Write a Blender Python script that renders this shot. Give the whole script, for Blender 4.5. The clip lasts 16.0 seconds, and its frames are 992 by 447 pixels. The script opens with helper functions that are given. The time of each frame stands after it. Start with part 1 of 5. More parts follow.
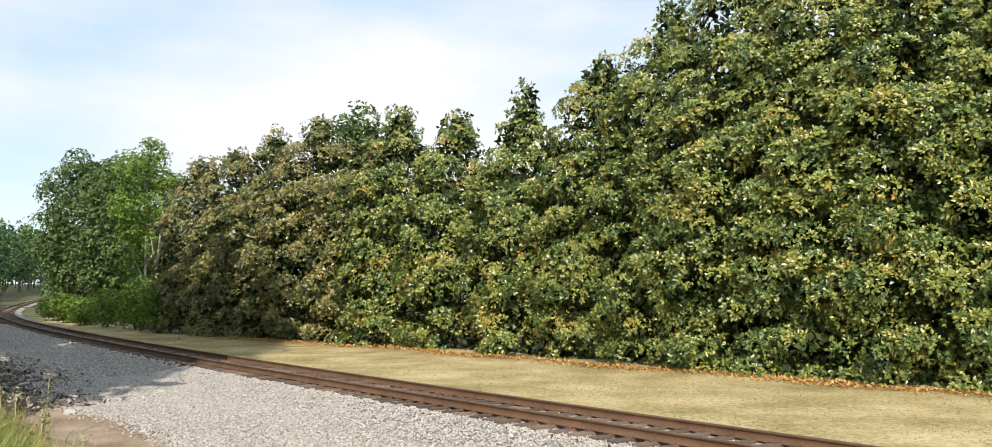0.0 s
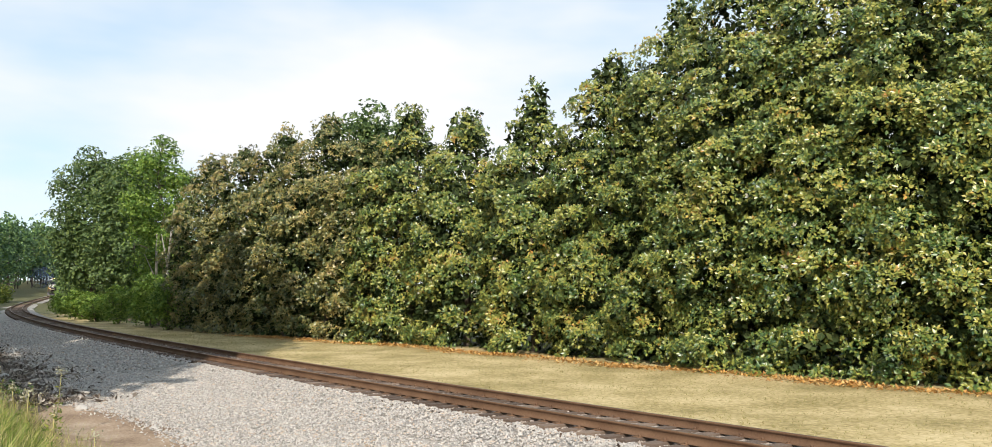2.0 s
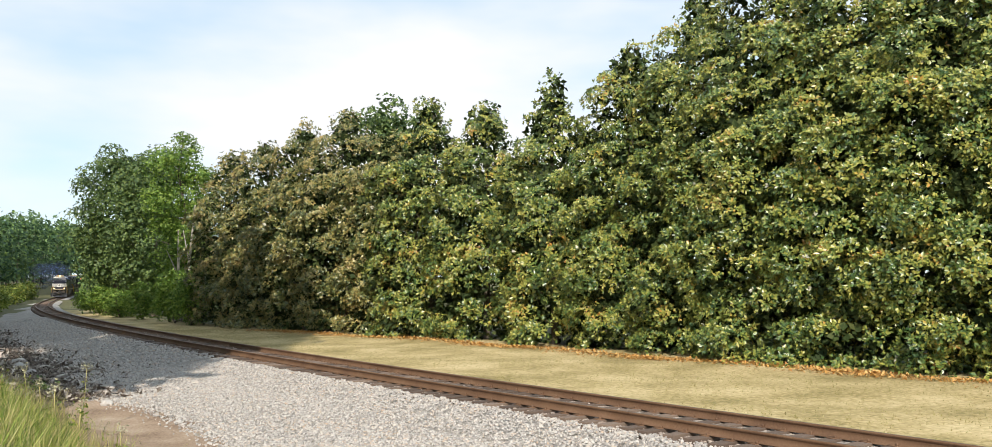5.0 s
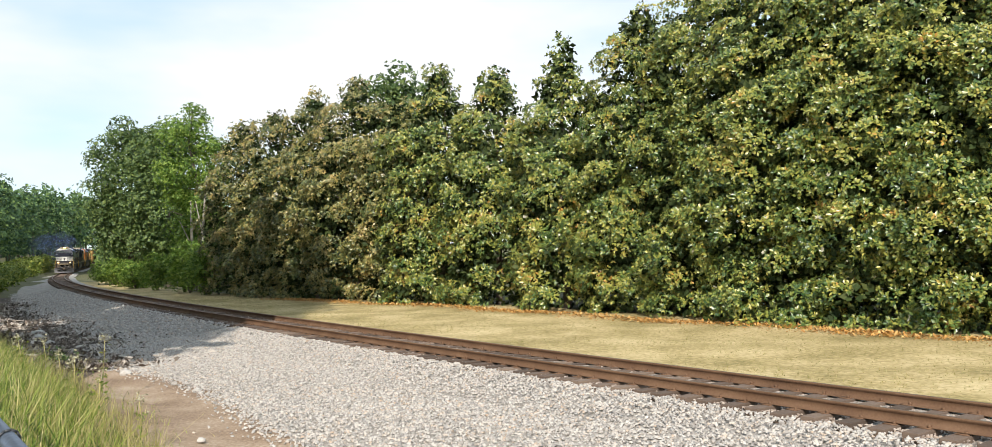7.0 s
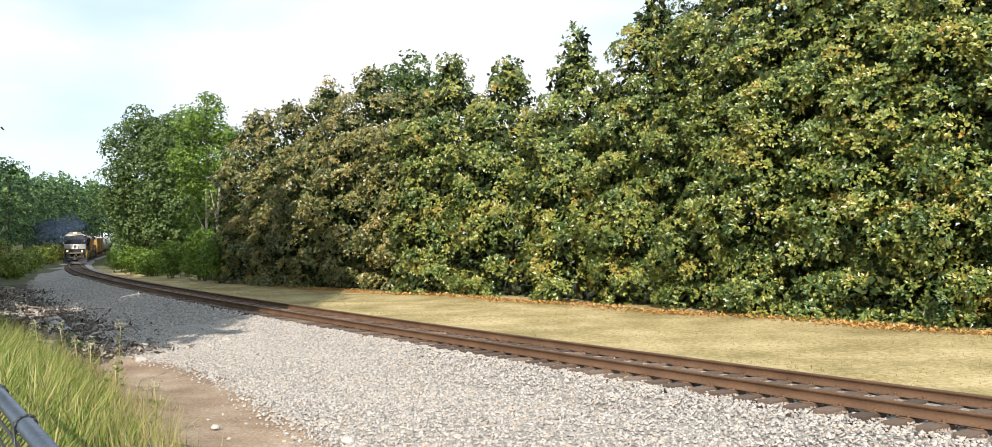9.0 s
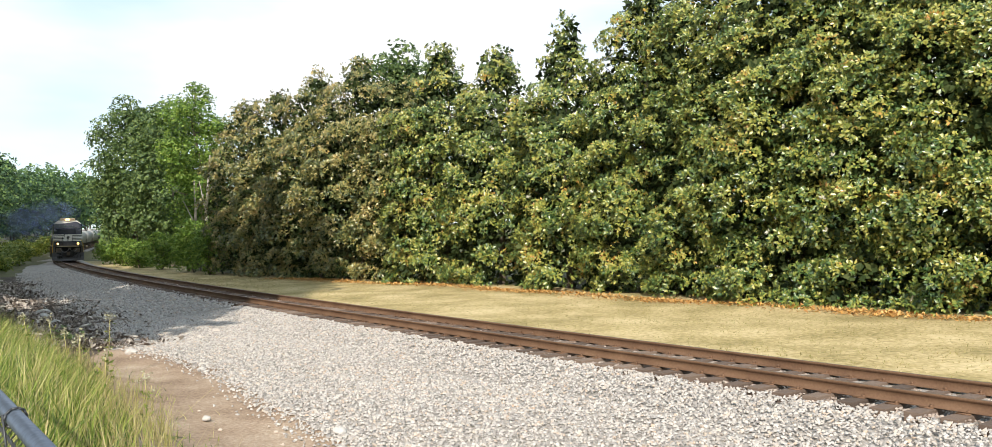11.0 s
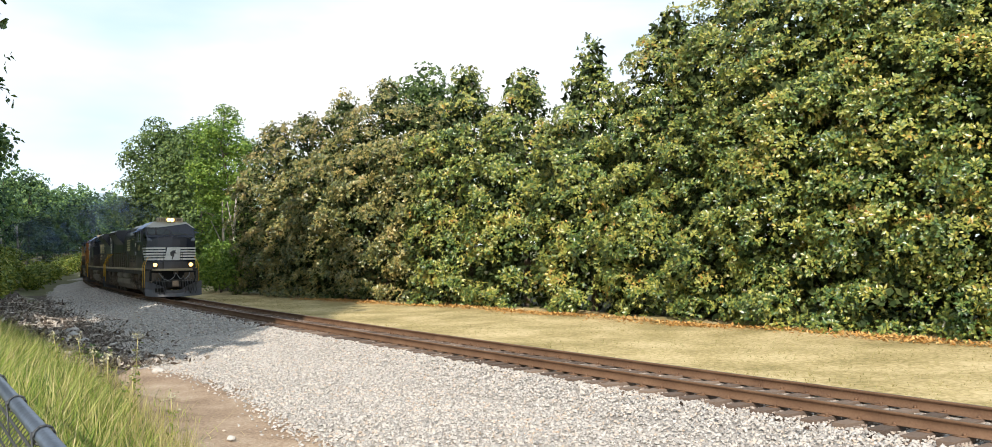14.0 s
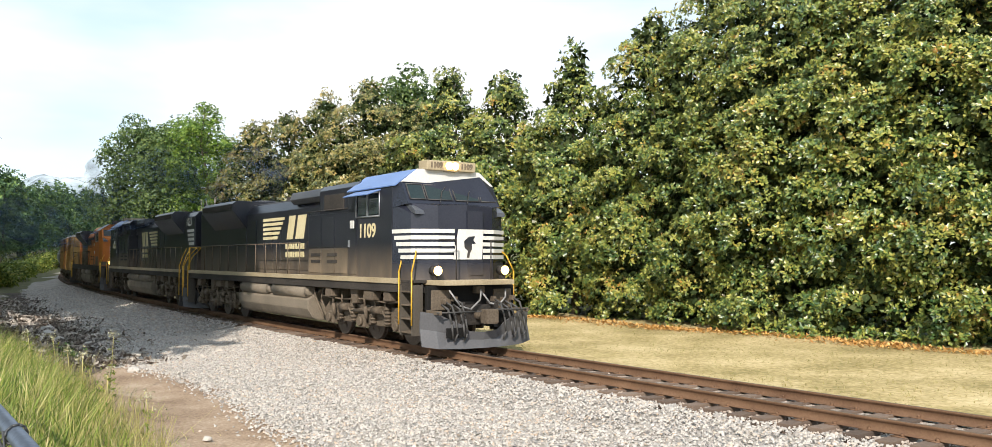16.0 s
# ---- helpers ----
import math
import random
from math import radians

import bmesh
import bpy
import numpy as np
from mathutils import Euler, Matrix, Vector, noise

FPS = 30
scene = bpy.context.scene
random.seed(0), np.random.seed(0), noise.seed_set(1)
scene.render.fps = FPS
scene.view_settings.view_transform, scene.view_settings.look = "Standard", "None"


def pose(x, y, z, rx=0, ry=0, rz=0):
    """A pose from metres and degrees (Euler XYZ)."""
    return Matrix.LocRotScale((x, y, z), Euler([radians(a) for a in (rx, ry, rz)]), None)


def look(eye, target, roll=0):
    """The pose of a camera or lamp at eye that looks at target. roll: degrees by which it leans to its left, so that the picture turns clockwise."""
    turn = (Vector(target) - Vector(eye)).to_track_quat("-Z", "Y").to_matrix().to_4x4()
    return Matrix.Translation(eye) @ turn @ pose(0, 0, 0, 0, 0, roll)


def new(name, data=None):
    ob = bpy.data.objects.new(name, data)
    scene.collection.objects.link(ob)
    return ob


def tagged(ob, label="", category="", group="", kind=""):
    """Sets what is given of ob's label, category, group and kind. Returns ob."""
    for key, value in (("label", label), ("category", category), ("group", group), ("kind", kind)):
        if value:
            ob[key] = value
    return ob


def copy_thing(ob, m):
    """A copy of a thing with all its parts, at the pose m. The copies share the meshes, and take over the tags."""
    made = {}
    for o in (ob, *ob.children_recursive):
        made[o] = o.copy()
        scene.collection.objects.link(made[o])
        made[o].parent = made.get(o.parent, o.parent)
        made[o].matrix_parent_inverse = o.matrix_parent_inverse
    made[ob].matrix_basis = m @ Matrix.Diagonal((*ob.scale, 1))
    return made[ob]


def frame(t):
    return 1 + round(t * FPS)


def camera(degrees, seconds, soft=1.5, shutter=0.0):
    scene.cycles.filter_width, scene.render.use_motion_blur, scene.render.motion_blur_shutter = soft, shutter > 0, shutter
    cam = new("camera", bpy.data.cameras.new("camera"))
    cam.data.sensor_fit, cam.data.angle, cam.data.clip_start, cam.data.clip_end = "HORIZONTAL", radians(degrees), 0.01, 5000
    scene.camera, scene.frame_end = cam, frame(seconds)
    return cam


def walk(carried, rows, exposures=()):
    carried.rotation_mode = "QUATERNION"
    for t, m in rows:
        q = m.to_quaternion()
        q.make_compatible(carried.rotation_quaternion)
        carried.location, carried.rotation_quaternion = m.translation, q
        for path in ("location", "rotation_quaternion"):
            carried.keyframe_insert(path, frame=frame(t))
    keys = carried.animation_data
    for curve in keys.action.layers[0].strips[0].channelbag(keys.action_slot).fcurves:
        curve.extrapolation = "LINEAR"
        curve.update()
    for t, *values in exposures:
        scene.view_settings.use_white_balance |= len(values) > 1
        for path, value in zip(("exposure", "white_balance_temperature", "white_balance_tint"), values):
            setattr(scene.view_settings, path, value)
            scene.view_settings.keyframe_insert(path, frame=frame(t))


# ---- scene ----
cam = camera(60.2, 16.0, soft=0.6)
EYE = (0.0, 0.0, 2.3)
# seconds, yaw, pitch, roll of the hand-held camera
TURNS = (
    (0.0, 0.41, 4.88, -0.10),
    (0.5, 0.74, 4.88, 0.46),
    (1.0, 1.10, 5.11, 0.73),
    (1.5, -0.66, 5.79, -1.04),
    (2.0, 1.04, 4.77, -0.34),
    (2.5, 0.37, 5.38, -0.70),
    (3.0, 1.43, 5.11, -0.90),
    (3.2, 2.11, 4.93, -0.37),
    (5.3, 2.30, 4.28, 0.34),
    (5.5, 2.26, 4.29, 0.48),
    (6.0, 2.26, 3.83, 0.64),
    (6.5, 3.16, 2.79, 1.33),
    (7.0, 3.13, 2.01, 1.04),
    (7.5, 2.98, 1.35, 1.06),
    (8.0, 3.66, 1.65, 1.74),
    (8.5, 3.76, 1.77, 1.15),
    (9.0, 4.00, 1.38, 0.65),
    (9.2, 4.56, 0.93, 0.88),
    (11.3, 3.20, 0.54, 1.09),
    (11.5, 3.58, 0.41, 1.56),
    (12.0, 4.05, 0.71, 1.14),
    (12.5, 3.22, 0.63, 0.81),
    (13.0, 3.07, 1.04, 0.98),
    (13.5, 4.10, 1.36, 1.16),
    (14.0, 5.01, 2.16, 0.64),
    (14.5, 5.84, 2.27, 0.31),
    (15.0, 4.44, 2.29, 0.27),
    (15.5, 3.39, 2.23, -0.12),
    (16.0, 3.70, 2.30, 0.00),
)
walk(cam, [(t, pose(*EYE, 90 + p, r, y)) for t, y, p, r in TURNS],
     exposures=((0.0, -0.07), (5.5, -0.05), (9.0, 0.10), (16.0, 0.15)))

# ---------------------------------------------------------------- light
SUN_EL, SUN_DIR = radians(36), Vector((0.06, 1.0, 0)).normalized()   # the way the light travels over the ground
world = bpy.data.worlds.new("world")
scene.world = world
world.use_nodes = True
wn, wl = world.node_tree.nodes, world.node_tree.links
sky = wn.new("ShaderNodeTexSky")
sky.sky_type, sky.sun_disc = "NISHITA", False
sky.sun_elevation, sky.sun_rotation = SUN_EL, math.atan2(-SUN_DIR.x, -SUN_DIR.y)
sky.dust_density, sky.ozone_density = 0.6, 2.5
wtc, wmap = wn.new("ShaderNodeTexCoord"), wn.new("ShaderNodeMapping")
wmap.inputs["Scale"].default_value = (1.0, 1.0, 3.2)
wno, wra, wmx = wn.new("ShaderNodeTexNoise"), wn.new("ShaderNodeValToRGB"), wn.new("ShaderNodeMix")
wno.inputs["Scale"].default_value, wno.inputs["Detail"].default_value = 1.7, 5.0
wra.color_ramp.elements[0].position, wra.color_ramp.elements[1].position = 0.34, 0.66
wra.color_ramp.elements[0].color = (0.12, 0.12, 0.12, 1)
wmx.data_type = "RGBA"
wmx.inputs["B"].default_value = (9.2, 9.3, 9.6, 1)      # thin bright cloud
wl.new(wtc.outputs["Generated"], wmap.inputs["Vector"])
wl.new(wmap.outputs[0], wno.inputs["Vector"])
wl.new(wno.outputs["Fac"], wra.inputs[0])
wl.new(wra.outputs[0], wmx.inputs["Factor"])
wgain = wn.new("ShaderNodeMix")          # milky summer haze over the clear sky
wgain.data_type, wgain.blend_type = "RGBA", "ADD"
wgain.inputs["Factor"].default_value, wgain.inputs["B"].default_value = 1.0, (0.75, 2.5, 3.5, 1)
wl.new(sky.outputs[0], wgain.inputs["A"])
wl.new(wgain.outputs["Result"], wmx.inputs["A"])
wl.new(wmx.outputs["Result"], wn["Background"].inputs["Color"])
wn["Background"].inputs["Strength"].default_value = 0.115

sun = new("sun", bpy.data.lights.new("sun", "SUN"))
sun.data.energy, sun.data.angle, sun.data.color = 4.9, radians(0.6), (1.0, 0.915, 0.805)
sun.matrix_world = look((0, 0, 60), Vector((0, 0, 60)) + SUN_DIR * math.cos(SUN_EL) - Vector((0, 0, math.sin(SUN_EL))))


# ---------------------------------------------------------------- materials
def material(name, stops, scale=4.0, rough=0.8, bump=0.3, fine=40.0, by="object", metal=0.0, sheen=0.0, spec=0.5, bump_dist=0.01,
             stretch=(1, 1, 1), glow=None, through_light=0.0):
    """stops: (position, colour) of a ramp. by: object (noise in the thing's space), random (each thing), island (each loose piece), clump (pieces and the spray they grow in)."""
    m = bpy.data.materials.new(name)
    m.use_nodes = True
    n, l = m.node_tree.nodes, m.node_tree.links
    b = n["Principled BSDF"]
    b.inputs["Roughness"].default_value, b.inputs["Metallic"].default_value = rough, metal
    b.inputs["Specular IOR Level"].default_value = spec
    tc, mp = n.new("ShaderNodeTexCoord"), n.new("ShaderNodeMapping")
    mp.inputs["Scale"].default_value = stretch
    l.new(tc.outputs["Object"], mp.inputs["Vector"])
    big, small = n.new("ShaderNodeTexNoise"), n.new("ShaderNodeTexNoise")
    big.inputs["Scale"].default_value, small.inputs["Scale"].default_value = scale, fine
    big.inputs["Detail"].default_value, small.inputs["Detail"].default_value = 5, 4
    for t in (big, small):
        l.new(mp.outputs[0], t.inputs["Vector"])
    mixer = n.new("ShaderNodeMath")
    mixer.operation = "MULTIPLY_ADD"
    mixer.inputs[1].default_value = 0.45
    l.new(small.outputs["Fac"], mixer.inputs[0])
    half = n.new("ShaderNodeMath")
    half.operation = "MULTIPLY"
    half.inputs[1].default_value = 0.55
    l.new(half.outputs[0], mixer.inputs[2])
    if by == "object":
        l.new(big.outputs["Fac"], half.inputs[0])
    elif by == "random":
        o = n.new("ShaderNodeObjectInfo")
        l.new(o.outputs["Random"], half.inputs[0])
    else:
        g = n.new("ShaderNodeNewGeometry")
        l.new(g.outputs["Random Per Island"], half.inputs[0])
        mixer.inputs[1].default_value, half.inputs[1].default_value = 0.2, 0.85
        l.new(big.outputs["Fac"], mixer.inputs[0])
        if by == "clump":        # whole sprays share a tint
            mixer.inputs[1].default_value, half.inputs[1].default_value = 1.0, 0.38
    ramp = n.new("ShaderNodeValToRGB")
    e = ramp.color_ramp.elements
    while len(e) < len(stops):
        e.new(0.5)
    for k, (p, c) in zip(e, stops):
        k.position, k.color = p, (*c, 1)
    l.new(mixer.outputs[0], ramp.inputs[0])
    l.new(ramp.outputs[0], b.inputs["Base Color"])
    if bump:
        bp = n.new("ShaderNodeBump")
        bp.inputs["Strength"].default_value, bp.inputs["Distance"].default_value = bump, bump_dist
        l.new(small.outputs["Fac"], bp.inputs["Height"])
        l.new(bp.outputs[0], b.inputs["Normal"])
    if glow:
        b.inputs["Emission Color"].default_value, b.inputs["Emission Strength"].default_value = (*glow[0], 1), glow[1]
    if through_light:
        tr, mx = n.new("ShaderNodeBsdfTranslucent"), n.new("ShaderNodeMixShader")
        l.new(ramp.outputs[0], tr.inputs["Color"])
        mx.inputs[0].default_value = through_light
        l.new(b.outputs[0], mx.inputs[1])
        l.new(tr.outputs[0], mx.inputs[2])
        l.new(mx.outputs[0], n["Material Output"].inputs["Surface"])
    return m


M = {}
M["magnolia"] = material("magnolia_leaf", [(0.40, (0.030, 0.078, 0.024)), (0.58, (0.110, 0.185, 0.046)), (0.76, (0.30, 0.325, 0.066)),
                                          (0.93, (0.48, 0.44, 0.10)), (1.0, (0.54, 0.27, 0.06))], 0.9, 0.33, 0, by="clump", spec=0.8, through_light=0.12)
M["magnolia_brown"] = material("magnolia_leaf_bronze", [(0.40, (0.034, 0.066, 0.026)), (0.58, (0.125, 0.155, 0.048)), (0.78, (0.32, 0.285, 0.085)),
                                                (1.0, (0.52, 0.38, 0.14))], 0.9, 0.36, 0, by="clump", spec=0.8, through_light=0.12)
# shade between the boughs is put into this near-black green
M["inner"] = material("shade_dark_inner_leaf", [(0.1, (0.018, 0.032, 0.010)), (0.6, (0.04, 0.062, 0.016)), (0.95, (0.07, 0.085, 0.025))], 0.35, 0.7, 0, by="island", spec=0.2)
M["oak"] = material("oak_leaf", [(0.1, (0.045, 0.090, 0.032)), (0.55, (0.115, 0.185, 0.055)), (0.95, (0.22, 0.29, 0.075))], 0.3, 0.55, 0, by="island", through_light=0.25)
M["vine"] = material("vine_leaf", [(0.1, (0.06, 0.13, 0.018)), (0.55, (0.17, 0.29, 0.04)), (0.95, (0.34, 0.44, 0.08))], 0.3, 0.55, 0, by="island", through_light=0.3)
# leaf greens lifted and blued, the distant haze put into the colour
M["woods"] = material("hazed_woodland_leaf", [(0.1, (0.035, 0.080, 0.042)), (0.6, (0.110, 0.200, 0.076)), (0.95, (0.25, 0.36, 0.10))], 0.06, 0.6, 0, by="island", through_light=0.25)
M["shrub"] = material("shrub_leaf", [(0.1, (0.08, 0.13, 0.022)), (0.55, (0.20, 0.26, 0.04)), (0.95, (0.42, 0.42, 0.08))], 0.4, 0.55, 0, by="island", through_light=0.3)
M["flower"] = material("magnolia_petal", [(0.2, (0.62, 0.58, 0.46)), (0.9, (0.8, 0.78, 0.68))], 2, 0.5, 0, by="island", through_light=0.2)
M["bark"] = material("bark", [(0.3, (0.07, 0.055, 0.04)), (0.7, (0.16, 0.13, 0.10))], 3, 0.9, 0.8, 14, stretch=(1, 1, 0.25), bump_dist=0.03)
M["dead_wood"] = material("dead_wood", [(0.3, (0.30, 0.27, 0.23)), (0.7, (0.50, 0.46, 0.40))], 3, 0.9, 0.5, 20)
M["soil"] = material("weedy_soil", [(0.3, (0.06, 0.065, 0.025)), (0.5, (0.11, 0.11, 0.04)), (0.7, (0.17, 0.14, 0.07))], 0.5, 0.95, 0.6, 12, bump_dist=0.05)
M["lawn"] = material("dry_mown_lawn", [(0.36, (0.25, 0.205, 0.078)), (0.45, (0.39, 0.305, 0.130)), (0.53, (0.52, 0.41, 0.205)), (0.64, (0.66, 0.54, 0.30))], 0.45, 0.95, 1.0, 9, bump_dist=0.04)
M["blade"] = material("dry_grass_blade", [(0.1, (0.22, 0.21, 0.06)), (0.5, (0.38, 0.33, 0.12)), (0.95, (0.52, 0.44, 0.22))], 0.3, 0.7, 0, by="island", through_light=0.25)
M["tall_grass"] = material("tall_grass_blade", [(0.1, (0.035, 0.075, 0.012)), (0.40, (0.17, 0.27, 0.035)), (0.70, (0.42, 0.46, 0.10)), (0.95, (0.70, 0.58, 0.30))], 0.8, 0.6, 0, by="island", through_light=0.35)
M["dead_weed"] = material("dead_weed_blade", [(0.1, (0.09, 0.065, 0.04)), (0.5, (0.20, 0.155, 0.10)), (0.95, (0.42, 0.34, 0.22))], 0.8, 0.8, 0, by="island", through_light=0.15)
M["chips"] = material("wood_chips", [(0.1, (0.07, 0.05, 0.038)), (0.55, (0.20, 0.16, 0.125)), (0.95, (0.58, 0.52, 0.45))], 0.8, 0.9, 0, by="island")
M["leaf_litter"] = material("fallen_magnolia_leaves", [(0.1, (0.30, 0.15, 0.04)), (0.5, (0.52, 0.27, 0.07)), (0.95, (0.64, 0.42, 0.16))], 1, 0.7, 0, by="island")
M["dirt"] = material("sandy_dirt", [(0.34, (0.19, 0.125, 0.080)), (0.47, (0.32, 0.225, 0.150)), (0.56, (0.40, 0.295, 0.205)), (0.68, (0.50, 0.40, 0.30))], 0.9, 0.95, 0.8, 19, bump_dist=0.03)
M["humus"] = material("leaf_mould", [(0.30, (0.035, 0.026, 0.020)), (0.48, (0.085, 0.062, 0.048)), (0.62, (0.15, 0.115, 0.09)), (0.74, (0.30, 0.25, 0.21))], 1.4, 0.95, 1.0, 11, bump_dist=0.09)
M["gravel_bed"] = material("gravel_bed", [(0.3, (0.22, 0.20, 0.175)), (0.5, (0.40, 0.365, 0.325)), (0.7, (0.56, 0.515, 0.465))], 1.2, 0.95, 1.0, 22, bump_dist=0.05)
M["stone"] = material("crushed_stone", [(0.08, (0.29, 0.265, 0.24)), (0.40, (0.45, 0.415, 0.375)), (0.78, (0.60, 0.56, 0.51)), (0.97, (0.50, 0.38, 0.28))], 0.5, 0.9, 0, by="island")
M["stained_stone"] = material("rust_stained_stone", [(0.08, (0.20, 0.155, 0.125)), (0.45, (0.34, 0.27, 0.22)), (0.85, (0.48, 0.40, 0.33)), (0.97, (0.55, 0.49, 0.43))], 0.5, 0.9, 0, by="island")
M["rail_steel"] = material("rusty_rail", [(0.3, (0.105, 0.055, 0.030)), (0.5, (0.16, 0.088, 0.048)), (0.72, (0.22, 0.13, 0.075))], 1.6, 0.75, 0.4, 30, metal=0.15, bump_dist=0.004)
M["rail_top"] = material("worn_rail_head", [(0.3, (0.16, 0.11, 0.08)), (0.7, (0.26, 0.19, 0.14))], 2, 0.5, 0.2, 40, metal=0.5)
M["tie"] = material("weathered_sleeper", [(0.15, (0.070, 0.050, 0.038)), (0.5, (0.145, 0.102, 0.076)), (0.9, (0.27, 0.20, 0.15))], 2, 0.92, 0.8, 26, by="random", stretch=(0.3, 3, 3))


# ---------------------------------------------------------------- helpers for meshes
def part(name, bm, mat, parent=None, label=""):
    me = bpy.data.meshes.new(name)
    bm.to_mesh(me)
    bm.free()
    me.materials.append(mat)
    ob = new(name, me)
    if parent:
        ob.parent = parent
    return tagged(ob, label)


def raw(name, verts, faces, mat, parent=None, label="", smooth=False):
    """A mesh from arrays; all faces have the same number of corners."""
    verts, faces = np.asarray(verts, np.float32), np.asarray(faces, np.int32)
    me = bpy.data.meshes.new(name)
    k = faces.shape[1]
    me.vertices.add(len(verts))
    me.vertices.foreach_set("co", verts.ravel())
    me.loops.add(faces.size)
    me.loops.foreach_set("vertex_index", faces.ravel())
    me.polygons.add(len(faces))
    me.polygons.foreach_set("loop_start", np.arange(0, faces.size, k, dtype=np.int32))
    me.polygons.foreach_set("loop_total", np.full(len(faces), k, np.int32))
    if smooth:
        me.polygons.foreach_set("use_smooth", np.ones(len(faces), bool))
    me.update(calc_edges=True)
    me.materials.append(mat)
    ob = new(name, me)
    if parent:
        ob.parent = parent
    return tagged(ob, label)


def empty(name, m, label, category, group=""):
    ob = new(name)
    ob.matrix_basis = m
    return tagged(ob, label, category, group)


def smooth_faces(bm):
    for fc in bm.faces:
        fc.smooth = True


def block(bm, x0, x1, y0, y1, z0, z1, bevel=0.0):
    r = bmesh.ops.create_cube(bm, size=1.0, matrix=Matrix.Translation(((x0 + x1) / 2, (y0 + y1) / 2, (z0 + z1) / 2)) @ Matrix.Diagonal((x1 - x0, y1 - y0, z1 - z0, 1)))
    if bevel:
        edges = {e for v in r["verts"] for e in v.link_edges}
        bmesh.ops.bevel(bm, geom=list(edges), offset=bevel, segments=2, affect="EDGES", profile=0.7)
    return bm


def boxed(x0, x1, y0, y1, z0, z1, bevel=0.0):
    return block(bmesh.new(), x0, x1, y0, y1, z0, z1, bevel)


def prism(bm, outline, a, b, axis="y", bevel=0.0):
    """An outline in two axes, extruded along the third from a to b."""
    def at(p, q, w):
        return {"y": (p, w, q), "x": (w, p, q), "z": (p, q, w)}[axis]
    lo, hi = [bm.verts.new(at(p, q, a)) for p, q in outline], [bm.verts.new(at(p, q, b)) for p, q in outline]
    made = [bm.faces.new(lo), bm.faces.new(hi[::-1])]
    for i in range(len(lo)):
        j = (i + 1) % len(lo)
        made.append(bm.faces.new((lo[i], hi[i], hi[j], lo[j])))
    bmesh.ops.recalc_face_normals(bm, faces=made)
    if bevel:
        bmesh.ops.bevel(bm, geom=list({e for fc in made for e in fc.edges}), offset=bevel, segments=2, affect="EDGES", profile=0.7)
    return bm


def rod(bm, a, b, r0, r1=None, sides=10, caps=True):
    a, b = Vector(a), Vector(b)
    d = b - a
    m = Matrix.Translation((a + b) / 2) @ d.to_track_quat("Z", "Y").to_matrix().to_4x4()
    got = bmesh.ops.create_cone(bm, cap_ends=caps, segments=sides, radius1=r0, radius2=r0 if r1 is None else r1, depth=d.length, matrix=m)
    for v in got["verts"]:
        for fc in v.link_faces:
            fc.smooth = len(fc.verts) == 4
    return bm


def pipe(bm, points, r, sides=8):
    for a, b in zip(points, points[1:]):
        rod(bm, a, b, r, sides=sides)
    for p in points[1:-1]:
        bmesh.ops.create_uvsphere(bm, u_segments=sides, v_segments=5, radius=r, matrix=Matrix.Translation(p))
    return bm


# ---------------------------------------------------------------- the line of the track
# s runs along the track away from the near end, u across it (positive towards the hedge)
def heading(s):
    return 0.69998054 - 1.59104671e-3 * s + 1.61036494e-6 * s * s


S = np.arange(-200.0, 560.0, 0.5)
CX, CY = np.cumsum(-np.sin(heading(S)) * 0.5), np.cumsum(np.cos(heading(S)) * 0.5)
CX, CY = CX + 1.653 - np.interp(0, S, CX), CY + 17.405 - np.interp(0, S, CY)


def rise(s):
    s = np.asarray(s, float)
    return np.where(s < 130, 0.0, np.where(s < 300, 9e-5 * (s - 130) ** 2, 2.6 + 0.0306 * (s - 300)))


def place(s, u, z=0.0):
    s, u = np.asarray(s, float), np.asarray(u, float)
    h = heading(s)
    return np.stack(np.broadcast_arrays(np.interp(s, S, CX) + u * np.cos(h), np.interp(s, S, CY) + u * np.sin(h), z + rise(s)), -1)


def along(x, y):
    """s and u of points of the ground."""
    x, y = np.asarray(x, float).ravel(), np.asarray(y, float).ravel()
    s = np.empty(len(x))
    step = S[::4]
    for i in range(0, len(x), 4000):
        d = (x[i:i + 4000, None] - CX[None, ::4]) ** 2 + (y[i:i + 4000, None] - CY[None, ::4]) ** 2
        s[i:i + 4000] = step[d.argmin(1)]
    h = heading(s)
    return s, (x - np.interp(s, S, CX)) * np.cos(h) + (y - np.interp(s, S, CY)) * np.sin(h)


def hedge_line(s):
    return np.interp(s, [-30, 0, 10, 24, 33, 45, 55, 90], [12.8, 12.3, 11.5, 11, 9.3, 6.5, 5.2, 4.2])


def gravel_edge(s):
    return -np.interp(s, [-30, -2, 2, 6, 9, 12, 16, 22, 36, 45, 58, 80, 105, 140], [7.2, 7.05, 6.75, 6.2, 6.3, 6.9, 6.5, 5.8, 6.1, 6.0, 5.3, 4.6, 3.8, 3.0])


def grass_edge(s):
    """Where the tall grass of the bank gives way to bare dirt."""
    return -np.interp(s, [-8, -6, -3, 0, 3, 8, 14, 21], [11.4, 10.9, 10.0, 9.3, 8.95, 8.7, 8.9, 9.5])


